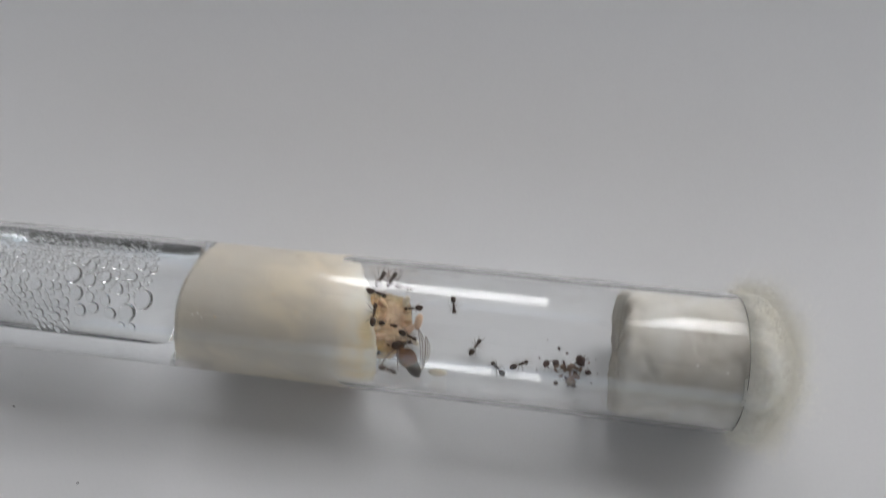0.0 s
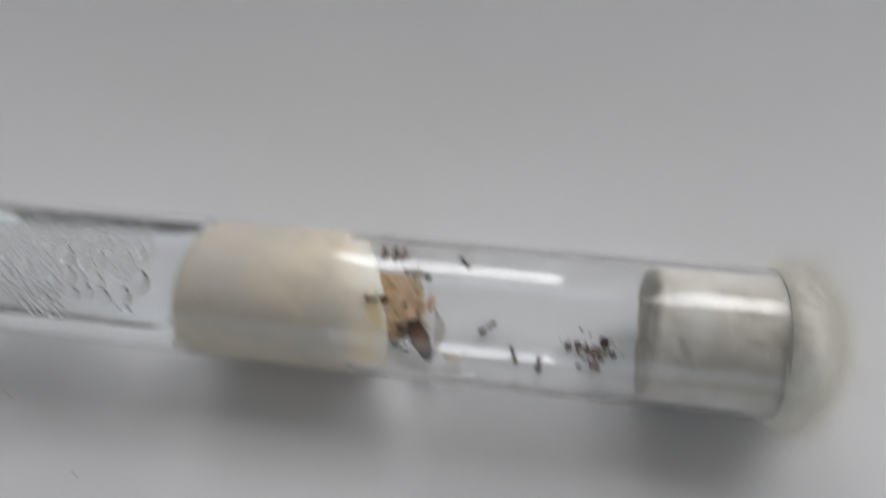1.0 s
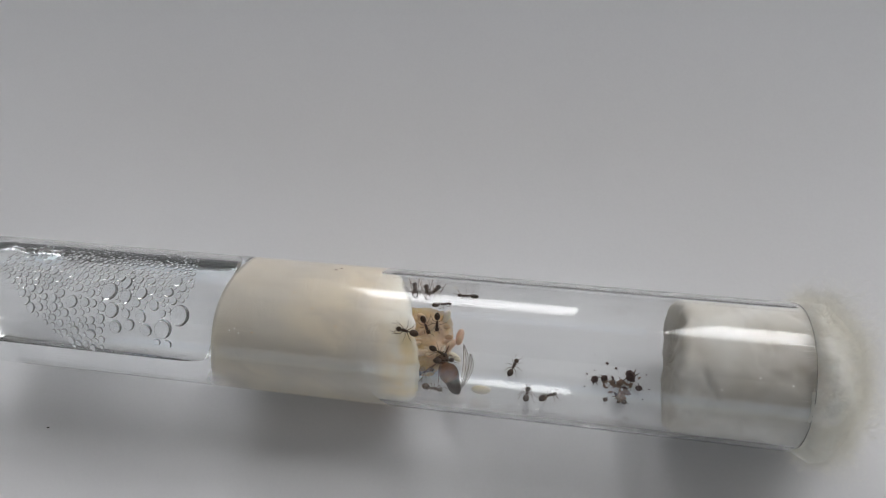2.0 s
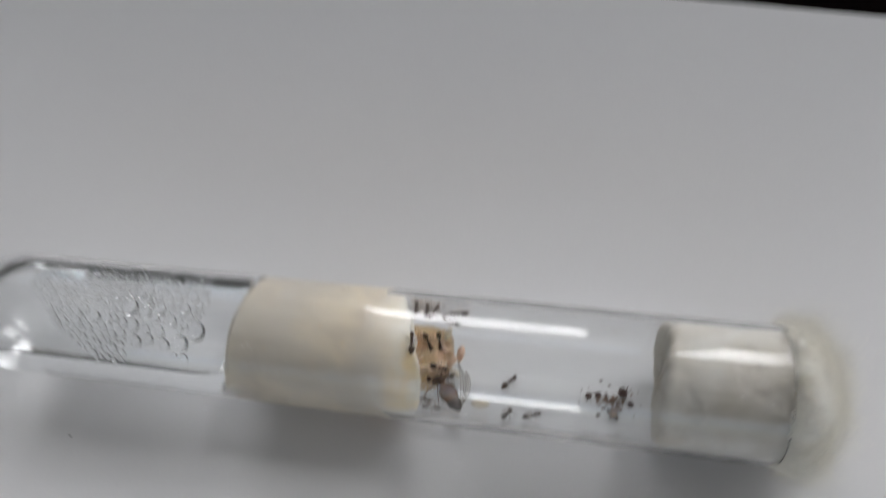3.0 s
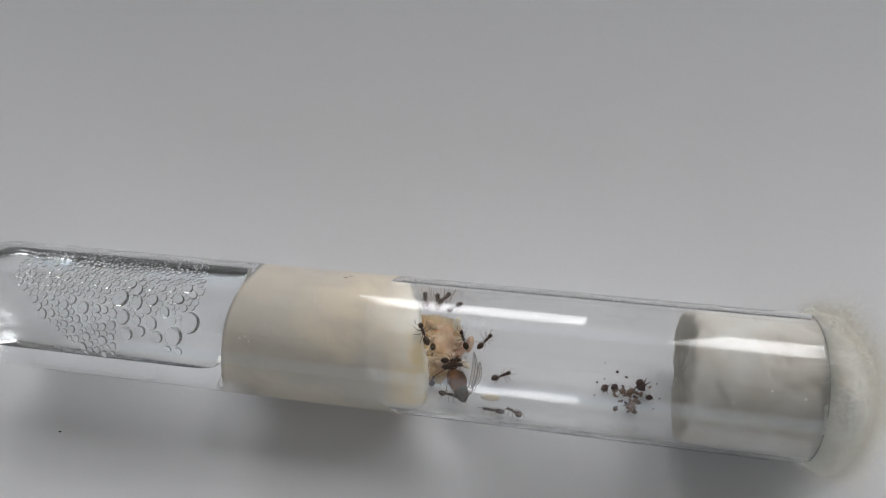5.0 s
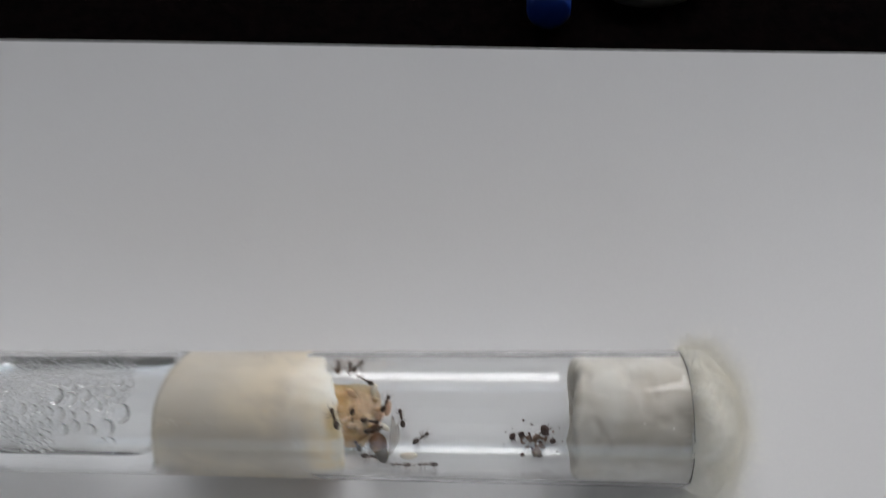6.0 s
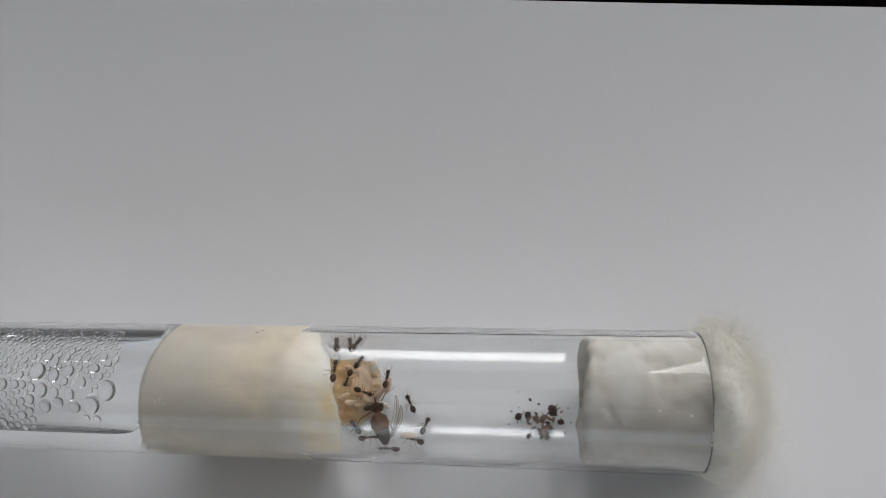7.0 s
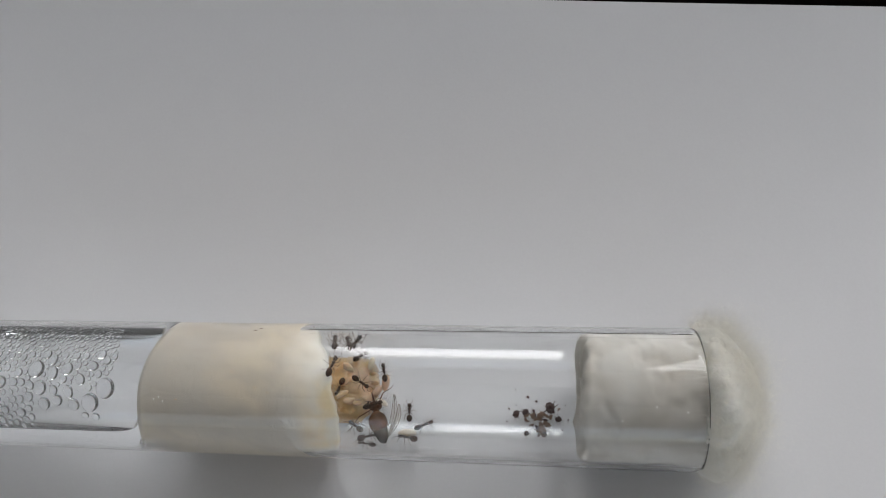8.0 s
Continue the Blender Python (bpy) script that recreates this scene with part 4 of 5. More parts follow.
def build_behind_paper():
    """A blue marker and a shallow grey dish that lie on the cloth beyond the sheet."""
    marker = tagged(new("blue_marker"), "blue plastic marker pen lying on the dark cloth beyond the paper", "marker pen")
    for name, prof, mat in (("barrel", [(2.6, 0), (2.6, 0.40), (2.7, 0.42), (10.5, 0.42), (10.7, 0.36), (10.7, 0)], BLACK),
                            ("cap", [(0, 0), (0, 0.36), (0.08, 0.42), (2.55, 0.46), (2.59, 0.44), (2.59, 0)], BLUE)):
        bm = bmesh.new()
        lathe(bm, [(z * CM, r * CM) for z, r in prof], 40)
        bmesh.ops.recalc_face_normals(bm, faces=bm.faces)
        part(name, bm, mat, marker)
    marker.matrix_basis = pose(0.0675, 0.0815, 0.0025, 0, 0, 88)
    dish = tagged(new("dish"), "shallow grey plastic dish on the dark cloth beyond the paper", "dish")
    bm = bmesh.new()
    lathe(bm, [(z * CM, r * CM) for r, z in [(0, 0), (1.1, 0), (1.24, 0.08), (1.37, 0.45), (1.30, 0.47), (1.18, 0.16), (0, 0.12)]], 56)
    bmesh.ops.rotate(bm, verts=bm.verts, cent=(0, 0, 0), matrix=Matrix.Rotation(radians(-90), 3, "Y"))
    bmesh.ops.recalc_face_normals(bm, faces=bm.faces)
    part("bowl", bm, GREY_PLASTIC, dish)
    dish.matrix_basis = pose(0.0880, 0.0985, -0.0022)


build_behind_paper()

# ---- what moves ----
WANDERER_ROWS = [
    (0, pose(0.04882, 0.00570, 0.00342, 6.6, 50.8, -81.5)),
    (0.5, pose(0.04915, 0.00666, 0.00497, 7.8, 65.1, -81.4)),
    (0.62, pose(0.04896, 0.00681, 0.00545, -57.5, 46.0, -150.1)),
    (0.75, pose(0.04877, 0.00695, 0.00593, -73.2, 9.2, -170.1)),
    (0.88, pose(0.04858, 0.00710, 0.00642, -76.8, -29.9, 178.4)),
    (1, pose(0.04839, 0.00724, 0.00690, -65.4, -68.5, 157.0)),
    (1.5, pose(0.04663, 0.00723, 0.00681, -80.0, -18.7, 176.8)),
    (3, pose(0.04407, 0.00728, 0.00714, -83.0, 10.3, -178.7)),
    (3.5, pose(0.04347, 0.00722, 0.00676, -80.0, 5.2, -179.1)),
    (4, pose(0.04265, 0.00709, 0.00615, -75.1, 6.4, -178.3)),
    (5.5, pose(0.04212, 0.00679, 0.00526, -55.8, 47.9, -153.3)),
    (5.75, pose(0.04184, 0.00667, 0.00501, -66.3, 9.5, -179.1)),
    (6, pose(0.04155, 0.00654, 0.00476, -59.4, -29.3, 159.1)),
    (6.25, pose(0.04126, 0.00642, 0.00451, -20.4, -58.3, 110.1)),
    (6.5, pose(0.04097, 0.00629, 0.00426, 43.0, -45.5, 37.5)),
    (7, pose(0.04081, 0.00602, 0.00384, 39.1, -42.7, 39.8)),
    (7.5, pose(0.04101, 0.00625, 0.00419, 51.9, -32.1, 22.7)),
    (8, pose(0.04129, 0.00631, 0.00428, 53.8, -30.3, 20.3)),
]
CARRIER_ROWS = [
    (0, pose(0.04250, 0.00682, 0.00534, 68.2, 10.6, -4.2)),
    (0.5, pose(0.04202, 0.00667, 0.00497, 64.2, -17.0, 8.0)),
    (1.5, pose(0.04201, 0.00656, 0.00476, 62.9, -12.8, 6.5)),
    (3, pose(0.04296, 0.00681, 0.00531, 64.6, 30.5, -13.5)),
    (3.25, pose(0.04407, 0.00663, 0.00493, -7.2, 64.8, -100.1)),
    (3.5, pose(0.04517, 0.00645, 0.00455, -59.4, 21.5, -167.8)),
    (3.75, pose(0.04583, 0.00585, 0.00372, -26.5, 48.7, -119.2)),
    (4, pose(0.04648, 0.00524, 0.00290, 25.5, 39.3, -53.1)),
    (4.38, pose(0.04639, 0.00477, 0.00255, 40.1, 17.5, -10.6)),
    (4.75, pose(0.04631, 0.00429, 0.00219, 36.6, -7.4, 24.4)),
    (5.12, pose(0.04622, 0.00381, 0.00184, 17.9, -25.1, 65.1)),
    (5.5, pose(0.04614, 0.00333, 0.00149, -10.0, -25.2, 112.4)),
    (6, pose(0.04629, 0.00215, 0.00101, -4.2, -16.6, 104.4)),
    (6.5, pose(0.04752, 0.00124, 0.00080, -7.3, -6.5, 138.7)),
    (7, pose(0.04741, 0.00112, 0.00078, -4.1, -7.8, 117.9)),
    (7.5, pose(0.04759, 0.00010, 0.00069, -0.0, -0.8, 92.4)),
    (8, pose(0.04768, -0.00046, 0.00070, 0.4, 3.6, 96.0)),
]
SCOUT_ROWS = [
    (0, pose(0.05209, 0.00094, 0.00075, 3.4, -6.6, 62.5)),
    (0.5, pose(0.05192, 0.00102, 0.00076, 5.3, -6.0, 48.2)),
    (1, pose(0.05157, 0.00100, 0.00076, 6.0, -5.1, 40.1)),
    (1.5, pose(0.05149, 0.00022, 0.00069, 0.4, -1.7, 77.6)),
    (3, pose(0.05115, 0.00041, 0.00070, 2.2, -2.4, 47.4)),
    (3.5, pose(0.05126, 0.00043, 0.00070, 1.6, -3.0, 62.1)),
    (4, pose(0.05075, 0.00093, 0.00075, 5.6, -4.7, 40.0)),
    (5.5, pose(0.04836, -0.00070, 0.00072, -4.9, 2.5, 27.6)),
    (6, pose(0.04917, -0.00074, 0.00073, -4.4, 3.7, 39.6)),
    (6.5, pose(0.04920, -0.00151, 0.00085, -3.4, 11.4, 73.5)),
    (7, pose(0.04968, -0.00199, 0.00096, -4.1, 15.2, 74.8)),
    (7.5, pose(0.04988, -0.00239, 0.00109, -8.1, 17.3, 64.5)),
    (8, pose(0.04981, -0.00231, 0.00106, -16.2, 8.7, 27.6)),
]
PAIR_ONE_ROWS = [
    (0, pose(0.05521, -0.00183, 0.00092, 10.4, 10.0, 136.5)),
    (0.5, pose(0.05531, -0.00186, 0.00093, 10.9, 9.9, 138.1)),
    (1, pose(0.05497, -0.00239, 0.00109, 5.1, 18.4, 105.9)),
    (1.5, pose(0.05443, -0.00283, 0.00126, 1.3, 22.7, 93.3)),
    (3, pose(0.05145, -0.00472, 0.00241, -14.0, 38.0, 67.9)),
    (3.5, pose(0.05113, -0.00464, 0.00234, -17.4, 35.8, 61.8)),
    (4, pose(0.04930, -0.00581, 0.00355, -30.3, 45.1, 50.4)),
    (4.38, pose(0.04900, -0.00586, 0.00362, 20.8, 49.8, 115.3)),
    (4.75, pose(0.04870, -0.00591, 0.00369, 49.7, 24.0, 159.4)),
    (5.12, pose(0.04839, -0.00597, 0.00377, 54.1, -9.9, -174.0)),
    (5.5, pose(0.04809, -0.00602, 0.00384, 40.0, -41.8, -141.5)),
    (6, pose(0.04715, -0.00545, 0.00312, 48.0, -2.1, -178.1)),
    (6.5, pose(0.04622, -0.00590, 0.00367, 52.3, 14.0, 169.5)),
    (7, pose(0.04593, -0.00619, 0.00410, 57.7, 0.4, 179.7)),
    (7.5, pose(0.04323, -0.00543, 0.00309, 46.3, 13.3, 167.6)),
    (8, pose(0.04323, -0.00582, 0.00357, 51.4, 13.2, 169.6)),
]
PAIR_TWO_ROWS = [
    (0, pose(0.05792, -0.00089, 0.00074, -6.1, 3.5, 30.0)),
    (0.25, pose(0.05818, -0.00142, 0.00085, -1.8, 11.2, 72.6)),
    (0.5, pose(0.05844, -0.00195, 0.00095, 6.8, 13.9, 116.4)),
    (1, pose(0.05793, -0.00336, 0.00150, 0.8, 27.2, 91.7)),
    (1.5, pose(0.05682, -0.00335, 0.00150, -20.3, 18.5, 40.5)),
    (3, pose(0.05456, -0.00451, 0.00224, -32.9, 20.2, 28.1)),
    (3.5, pose(0.05342, -0.00506, 0.00272, -36.0, 26.7, 31.7)),
    (4, pose(0.05203, -0.00597, 0.00376, -47.6, 30.5, 24.9)),
    (4.75, pose(0.05125, -0.00577, 0.00352, 19.5, 49.3, 117.1)),
    (5.5, pose(0.05046, -0.00558, 0.00327, 49.5, 3.1, 177.4)),
    (6, pose(0.05058, -0.00528, 0.00294, 45.8, -5.6, -174.6)),
    (6.5, pose(0.04984, -0.00538, 0.00304, 46.4, 9.6, 171.0)),
    (7, pose(0.04862, -0.00442, 0.00217, 35.5, 11.5, 164.4)),
    (7.5, pose(0.04810, -0.00454, 0.00226, 37.8, 6.2, 172.1)),
    (8, pose(0.04799, -0.00451, 0.00225, 37.4, 7.5, 170.4)),
]
UPRIGHT_ONE_ROWS = [
    (0, pose(0.04115, 0.00329, 0.01457, 175.7, 26.4, 80.5)),
    (0.5, pose(0.04123, 0.00330, 0.01457, 179.5, 26.8, 88.9)),
    (1, pose(0.04042, 0.00356, 0.01442, -174.0, 28.5, 102.3)),
    (1.5, pose(0.04040, 0.00336, 0.01454, -172.8, 26.3, 105.9)),
    (3, pose(0.04007, 0.00389, 0.01424, -171.9, 31.1, 105.4)),
    (3.5, pose(0.04021, 0.00407, 0.01412, -171.9, 32.8, 104.7)),
    (4, pose(0.04044, 0.00227, 0.01499, -176.4, 17.7, 101.7)),
    (5.5, pose(0.04035, 0.00379, 0.01429, -172.5, 30.3, 104.6)),
    (6.5, pose(0.04052, 0.00398, 0.01417, -172.3, 32.1, 104.2)),
    (7, pose(0.04063, 0.00393, 0.01420, -170.7, 31.2, 107.5)),
    (7.5, pose(0.04062, 0.00376, 0.01431, -172.1, 30.0, 105.4)),
    (8, pose(0.04061, 0.00398, 0.01417, -172.1, 32.0, 104.6)),
]
UPRIGHT_TWO_ROWS = [
    (0, pose(0.04246, 0.00346, 0.01448, 175.0, 27.8, 79.5)),
    (0.5, pose(0.04233, 0.00363, 0.01439, 170.9, 28.4, 71.4)),
    (1, pose(0.04162, 0.00370, 0.01435, -175.1, 29.9, 99.8)),
    (1.5, pose(0.04175, 0.00329, 0.01457, -170.8, 25.2, 110.8)),
    (3, pose(0.04148, 0.00348, 0.01447, -174.6, 27.9, 101.4)),
    (3.5, pose(0.04186, 0.00364, 0.01438, -171.0, 28.5, 108.3)),
    (4, pose(0.04180, 0.00260, 0.01487, -176.0, 20.4, 101.3)),
    (5.5, pose(0.04179, 0.00361, 0.01440, -172.7, 28.7, 104.8)),
    (6.5, pose(0.04223, 0.00380, 0.01429, -169.8, 29.7, 110.0)),
    (7, pose(0.04229, 0.00394, 0.01420, -167.5, 30.3, 113.7)),
    (7.5, pose(0.04235, 0.00372, 0.01433, -169.3, 28.8, 111.5)),
    (8, pose(0.04230, 0.00376, 0.01431, -167.8, 28.5, 114.4)),
]
UPRIGHT_THREE_ROWS = [
    (0, pose(0.04120, 0.00113, 0.01526, 171.4, -2.3, -14.9)),
    (0.5, pose(0.04144, 0.00052, 0.01533, 176.6, -2.2, -33.1)),
    (0.75, pose(0.04197, 0.00212, 0.01483, 168.2, 14.9, 25.7)),
    (1, pose(0.04249, 0.00372, 0.01434, -179.9, 30.5, 90.2)),
    (1.5, pose(0.04252, 0.00356, 0.01443, 168.2, 26.7, 65.1)),
    (3, pose(0.04237, 0.00339, 0.01452, 173.5, 26.8, 75.8)),
    (3.5, pose(0.04249, 0.00413, 0.01407, 170.5, 33.1, 73.0)),
    (4, pose(0.04239, 0.00297, 0.01472, 175.2, 23.5, 78.0)),
    (5.5, pose(0.04255, 0.00408, 0.01411, 164.3, 30.4, 61.0)),
    (6.5, pose(0.04295, 0.00420, 0.01403, 170.6, 33.8, 73.4)),
    (7, pose(0.04296, 0.00404, 0.01414, 170.5, 32.2, 72.6)),
    (7.5, pose(0.04313, 0.00402, 0.01415, 169.6, 31.7, 70.8)),
    (8, pose(0.04317, 0.00391, 0.01422, 171.6, 31.2, 74.1)),
]
CLIMBER_ROWS = [
    (0, pose(0.04132, -0.00149, 0.01520, -179.9, -11.7, 89.6)),
    (0.5, pose(0.04087, -0.00182, 0.01512, 171.9, -11.9, 124.4)),
    (1, pose(0.04053, -0.00207, 0.01505, 163.7, 1.6, -174.5)),
    (1.5, pose(0.04019, -0.00231, 0.01498, 162.3, 5.1, -164.5)),
    (2.25, pose(0.04035, -0.00176, 0.01511, 167.2, -5.9, 147.0)),
    (3, pose(0.04052, -0.00121, 0.01525, 178.9, -9.4, 96.9)),
    (3.5, pose(0.04075, -0.00010, 0.01535, -179.9, -0.8, 84.0)),
    (4, pose(0.04061, -0.00195, 0.01509, -175.2, -14.7, 71.8)),
    (5.5, pose(0.04116, -0.00083, 0.01530, 175.4, -4.6, 134.8)),
    (6, pose(0.04095, -0.00297, 0.01472, 171.5, -22.4, 111.5)),
    (6.5, pose(0.04065, -0.00130, 0.01523, 174.1, -8.4, 125.6)),
    (7, pose(0.04117, 0.00025, 0.01535, 180.0, 2.0, 89.8)),
    (7.5, pose(0.04090, 0.00054, 0.01533, 180.0, 4.2, 89.9)),
    (8, pose(0.04105, 0.00054, 0.01533, 178.9, 4.0, 74.2)),
]
NURSE_ONE_ROWS = [
    (0, pose(0.04068, 0.00221, 0.00228, 20.9, 2.2, -5.6)),
    (0.5, pose(0.04109, 0.00226, 0.00230, 21.0, -5.1, 13.0)),
    (1, pose(0.04089, 0.00161, 0.00210, 7.1, -13.5, 61.9)),
    (1.25, pose(0.04053, 0.00268, 0.00266, 26.7, 7.2, 1.7)),
    (1.5, pose(0.04017, 0.00375, 0.00323, 17.5, 34.4, -60.8)),
    (3, pose(0.04015, 0.00396, 0.00338, 20.6, 35.7, -57.2)),
    (3.5, pose(0.04025, 0.00357, 0.00313, 7.5, 35.5, -77.1)),
    (4, pose(0.03955, 0.00196, 0.00227, -4.0, 18.4, -102.4)),
    (5.5, pose(0.04021, 0.00127, 0.00211, 1.8, 12.0, -81.6)),
    (6, pose(0.03987, 0.00152, 0.00215, 1.0, 14.5, -86.0)),
    (6.5, pose(0.03983, 0.00306, 0.00281, -3.6, 30.2, -97.1)),
    (7, pose(0.03939, 0.00365, 0.00313, -16.6, 33.3, -118.5)),
    (7.5, pose(0.03855, 0.00363, 0.00322, -47.9, -11.2, -141.2)),
    (8, pose(0.03836, 0.00212, 0.00274, -39.4, 8.1, -108.8)),
]
NURSE_TWO_ROWS = [
    (0, pose(0.04362, 0.00463, 0.00338, -44.4, 8.1, -171.8)),
    (0.5, pose(0.04407, 0.00479, 0.00356, -43.4, -20.4, 159.7)),
    (1, pose(0.04310, 0.00577, 0.00492, -61.5, -7.4, 176.0)),
    (1.25, pose(0.04231, 0.00535, 0.00439, -50.4, 28.1, -155.7)),
    (1.5, pose(0.04152, 0.00492, 0.00386, -10.3, 49.0, -103.6)),
    (3, pose(0.04159, 0.00427, 0.00315, 8.4, 40.5, -77.2)),
    (3.5, pose(0.04253, 0.00416, 0.00302, 23.8, 32.8, -50.9)),
    (3.75, pose(0.04281, 0.00397, 0.00285, -21.3, 31.7, -129.0)),
    (4, pose(0.04309, 0.00378, 0.00267, -35.1, -3.9, 174.4)),
    (4.75, pose(0.04356, 0.00368, 0.00264, -22.3, -26.9, 131.5)),
    (5.5, pose(0.04403, 0.00358, 0.00260, 7.0, -32.8, 77.3)),
    (6, pose(0.04430, 0.00373, 0.00267, 16.5, -31.2, 60.3)),
    (6.5, pose(0.04426, 0.00405, 0.00295, 15.7, -35.8, 64.3)),
    (7, pose(0.04445, 0.00391, 0.00287, 10.5, -35.9, 72.4)),
    (7.5, pose(0.04438, 0.00426, 0.00313, -3.9, -40.9, 96.0)),
    (8, pose(0.04437, 0.00438, 0.00324, -3.4, -42.4, 95.1)),
]
NURSE_THREE_ROWS = [
    (0, pose(0.04357, 0.00070, 0.00272, 7.1, 2.6, -19.8)),
    (0.5, pose(0.04373, 0.00066, 0.00272, 6.3, -3.3, 27.6)),
    (1, pose(0.04206, -0.00043, 0.00270, -4.1, 2.1, 26.8)),
    (1.5, pose(0.04226, 0.00052, 0.00271, 5.2, 2.2, -23.2)),
    (3, pose(0.04216, 0.00053, 0.00270, 5.6, 1.1, -11.0)),
    (3.5, pose(0.04233, 0.00077, 0.00273, 8.2, -1.6, 11.0)),
    (4, pose(0.04170, 0.00060, 0.00271, 6.0, -2.2, 19.8)),
    (5.5, pose(0.04301, 0.00045, 0.00269, 4.8, 0.0, -0.2)),
    (6.5, pose(0.04180, 0.00150, 0.00289, 15.8, 3.7, -12.9)),
    (7, pose(0.04172, 0.00181, 0.00300, 18.9, 6.3, -17.7)),
    (7.5, pose(0.04125, 0.00283, 0.00356, 26.8, 19.0, -32.8)),
    (8, pose(0.04158, 0.00273, 0.00348, 26.4, 17.0, -30.6)),
]
NURSE_FOUR_ROWS = [
    (0, pose(0.04302, -0.00045, 0.00270, -4.6, 1.3, 15.9)),
    (0.5, pose(0.04247, -0.00083, 0.00280, -6.6, 6.2, 43.1)),
    (1, pose(0.04314, -0.00113, 0.00282, -10.4, 6.4, 31.2)),
    (1.5, pose(0.04304, -0.00052, 0.00270, -5.5, 0.5, 4.7)),
    (3, pose(0.04308, -0.00081, 0.00275, -8.1, 3.1, 20.7)),
    (3.5, pose(0.04284, -0.00058, 0.00271, -6.0, 1.6, 14.4)),
    (4, pose(0.04307, 0.00008, 0.00268, 0.8, -0.3, 21.2)),
    (5.5, pose(0.04287, -0.00046, 0.00270, -4.9, 1.1, 12.9)),
    (6.5, pose(0.04338, -0.00013, 0.00269, -1.3, 0.4, 19.2)),
    (7, pose(0.04324, -0.00014, 0.00268, -1.4, 0.4, 15.4)),
    (7.5, pose(0.04324, -0.00006, 0.00269, -0.6, 0.2, 19.7)),
    (8, pose(0.04337, -0.00020, 0.00269, -2.0, 0.8, 21.0)),
]
GROOMER_ROWS = [
    (0, pose(0.04048, -0.00094, 0.00075, -5.9, 4.4, 36.9)),
    (0.5, pose(0.04040, -0.00129, 0.00081, -9.5, -3.6, -20.7)),
    (1.5, pose(0.04063, -0.00133, 0.00081, -8.8, 5.6, 32.3)),
    (3.5, pose(0.04057, -0.00469, 0.00239, -38.1, -12.7, -15.6)),
    (4, pose(0.04078, -0.00192, 0.00094, -14.7, -3.8, -14.1)),
    (4.75, pose(0.04055, -0.00161, 0.00088, -8.7, 9.5, 54.7)),
    (5.5, pose(0.04032, -0.00131, 0.00081, 6.0, 8.4, 125.4)),
    (6.5, pose(0.04076, -0.00251, 0.00113, 11.1, 16.7, 124.4)),
    (7, pose(0.04067, -0.00255, 0.00115, 13.5, 15.3, 132.3)),
    (7.5, pose(0.04095, -0.00258, 0.00116, 17.2, 11.5, 147.2)),
    (8, pose(0.04098, -0.00279, 0.00124, 18.1, 13.4, 144.7)),
]
HIDDEN_WORKER_ROWS = [
    (0, pose(0.04167, -0.00431, 0.00209, -34.4, -11.1, -15.7)),
    (0.5, pose(0.04090, -0.00298, 0.00132, -18.3, -15.9, -39.6)),
    (1.5, pose(0.04208, -0.00376, 0.00173, -30.3, -5.8, -9.8)),
    (3.5, pose(0.04205, -0.00550, 0.00317, -48.2, -6.6, -5.9)),
    (5.5, pose(0.04305, -0.00385, 0.00179, -31.4, -4.4, -7.2)),
    (6.5, pose(0.04277, -0.00423, 0.00203, -35.2, 0.1, 0.2)),
    (7, pose(0.04292, -0.00432, 0.00210, -35.4, 7.4, 10.3)),
    (7.5, pose(0.04291, -0.00425, 0.00205, -35.2, -4.1, -5.8)),
    (8, pose(0.04310, -0.00456, 0.00228, -36.4, 13.5, 17.6)),
]
QUEEN_ROWS = [
    (0, pose(0.04306, -0.00280, 0.00170, 3.2, -1.2, -159.2)),
    (1.5, pose(0.04299, -0.00235, 0.00170, 3.4, -0.6, -170.0)),
    (3.5, pose(0.04286, -0.00344, 0.00170, 3.1, -1.4, -156.1)),
    (4, pose(0.04319, -0.00271, 0.00170, 3.3, -0.9, -164.4)),
    (5.5, pose(0.04261, -0.00234, 0.00170, 3.4, -0.5, -172.3)),
    (6.5, pose(0.04334, -0.00241, 0.00170, 3.4, -0.3, -174.4)),
    (8, pose(0.04336, -0.00262, 0.00170, 3.4, -0.3, -175.5)),
]


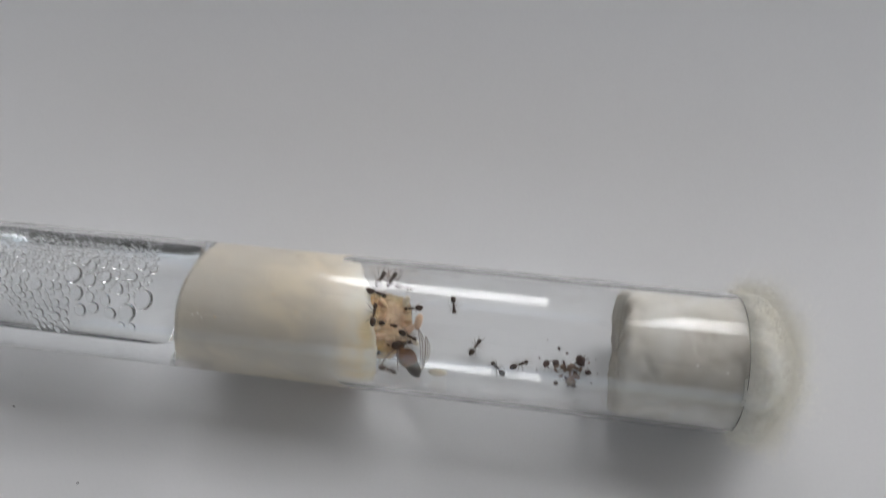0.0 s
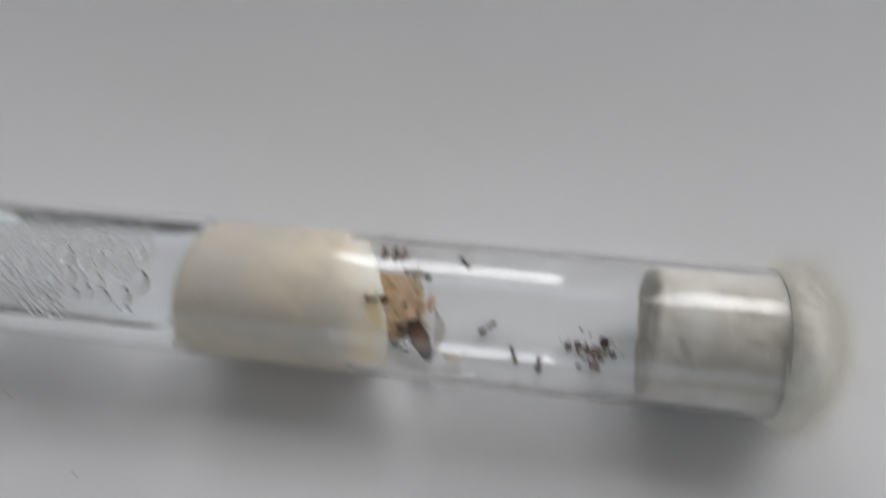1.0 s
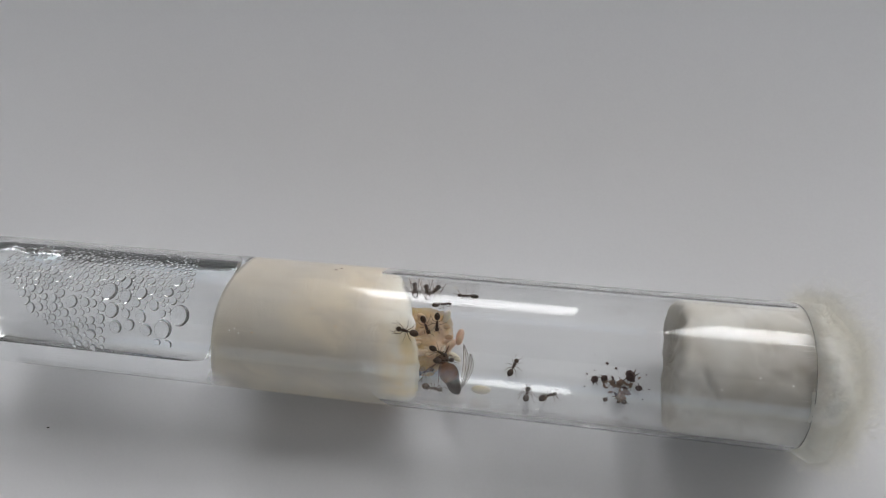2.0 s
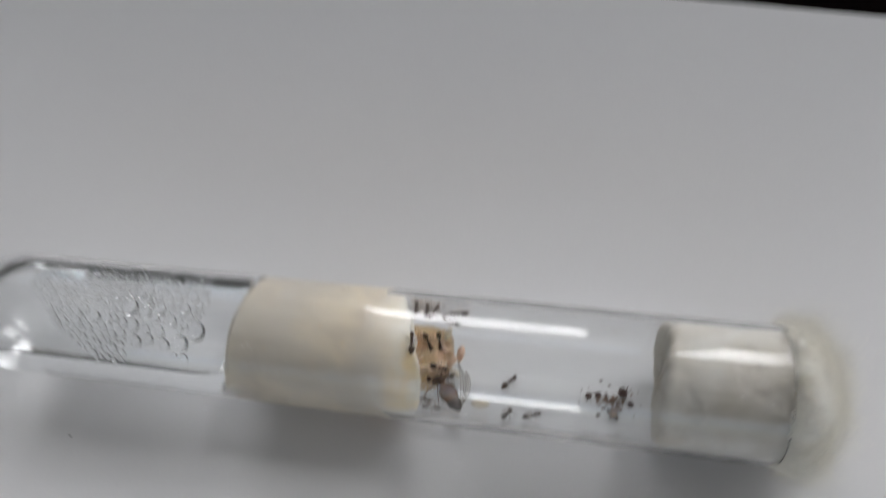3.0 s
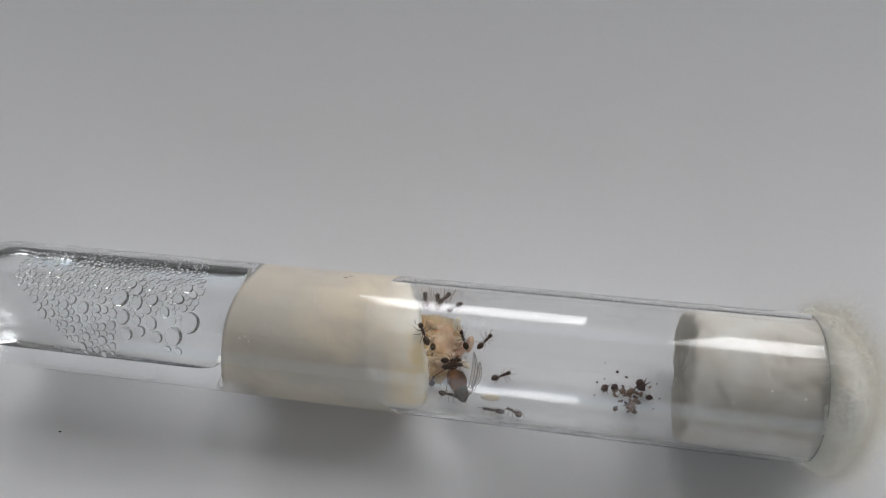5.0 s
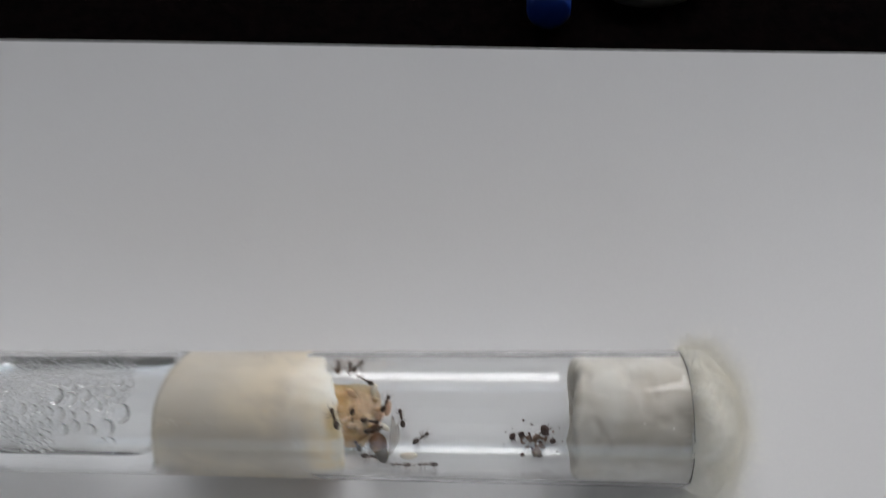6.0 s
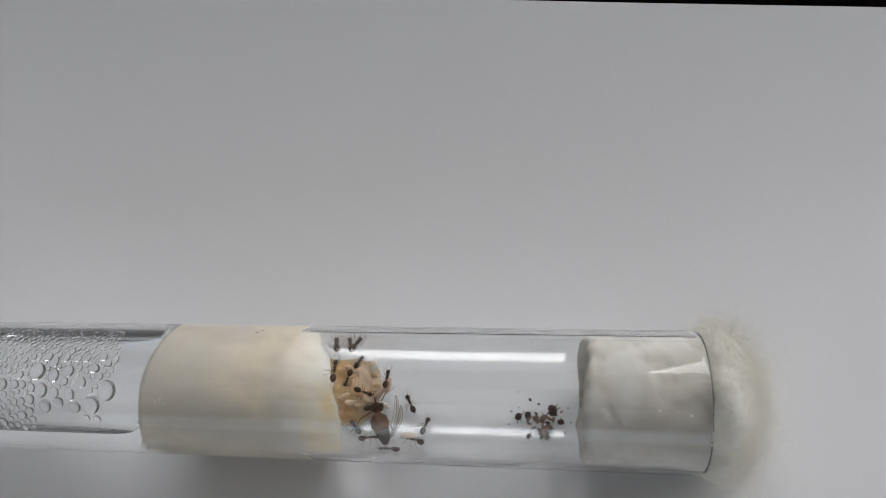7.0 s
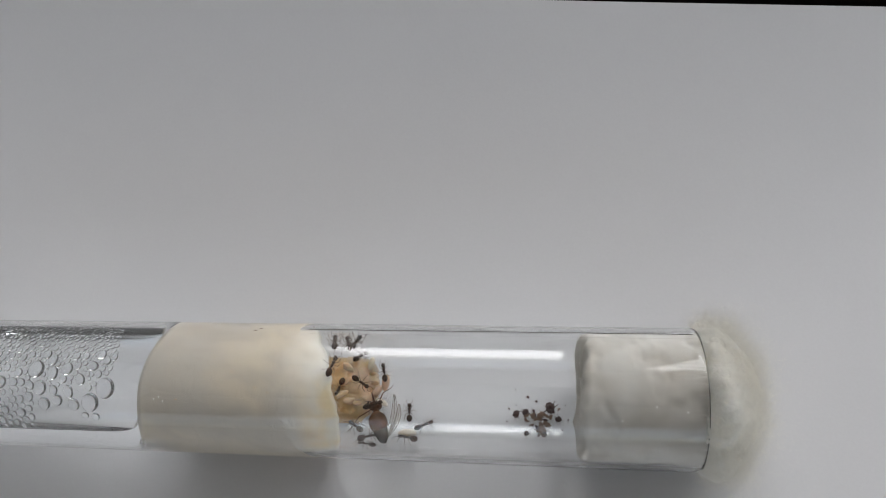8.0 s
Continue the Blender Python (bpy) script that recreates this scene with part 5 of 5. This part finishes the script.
def gait(ant, rows):
    """Swings the legs in two tripods as far as the ant walks, and lets the antennae sway."""
    gone, k, marks = 0.0, 0, []
    for t in (0.2 * i for i in range(41)):
        while k < len(rows) - 2 and rows[k + 1][0] <= t:
            gone += (rows[k + 1][1].translation - rows[k][1].translation).length
            k += 1
        (t0, a), (t1, b) = rows[k], rows[k + 1]
        way = (b.translation - a.translation).length
        marks.append((t, gone + way * (t - t0) / (t1 - t0), min(1.0, 0.25 + way / (t1 - t0) / (0.08 * CM))))
    shift = rows[0][1].translation.x / CM * 7
    legs = [o for o in ant.children if o.name.split(".")[0] == "leg"]
    feelers = [o for o in ant.children if o.name.split(".")[0] == "antenna"]
    order = [(side, fore) for side in (1, -1) for fore in (1, 0, -1)]
    for leg, (side, fore) in zip(legs, order):
        root = Matrix.Translation(Vector((0.012 + 0.022 * fore, 0.012 * side, 0.040)) * CM)
        tripod = 0.0 if (fore == 0) == (side > 0) else math.pi
        walk(leg, [(t, root @ pose(0, 0, 0, 4 * side * power * math.cos(d / CM / 0.11 * math.tau / 2 + tripod + shift), 0,
                                   17 * power * math.sin(d / CM / 0.11 * math.tau / 2 + tripod + shift)) @ root.inverted())
                   for t, d, power in marks])
    for feeler, side in zip(feelers, (1, -1)):
        root = Matrix.Translation(Vector((0.106, 0.012 * side, 0.048)) * CM)
        walk(feeler, [(t, root @ pose(0, 0, 0, 0, 8 * math.sin(t * 3.1 + side + shift), 12 * math.sin(t * 4.3 + 2 * side + shift))
                       @ root.inverted()) for t, _, _ in marks])


def motions():
    first = build_ant()
    tagged(first, "small dark brown worker ant on the inside of the glass", "ant", "worker ants")
    paths = (WANDERER_ROWS, CARRIER_ROWS, SCOUT_ROWS, PAIR_ONE_ROWS, PAIR_TWO_ROWS, UPRIGHT_ONE_ROWS, UPRIGHT_TWO_ROWS, UPRIGHT_THREE_ROWS, CLIMBER_ROWS, NURSE_ONE_ROWS, NURSE_TWO_ROWS, NURSE_THREE_ROWS, NURSE_FOUR_ROWS, GROOMER_ROWS, HIDDEN_WORKER_ROWS)
    ants = [first] + [copy_thing(first, pose(0, 0, 0)) for _ in paths[1:]]
    for ant, rows in zip(ants, paths):
        walk(ant, rows)
        gait(ant, rows)
    walk(build_queen(), QUEEN_ROWS)


motions()
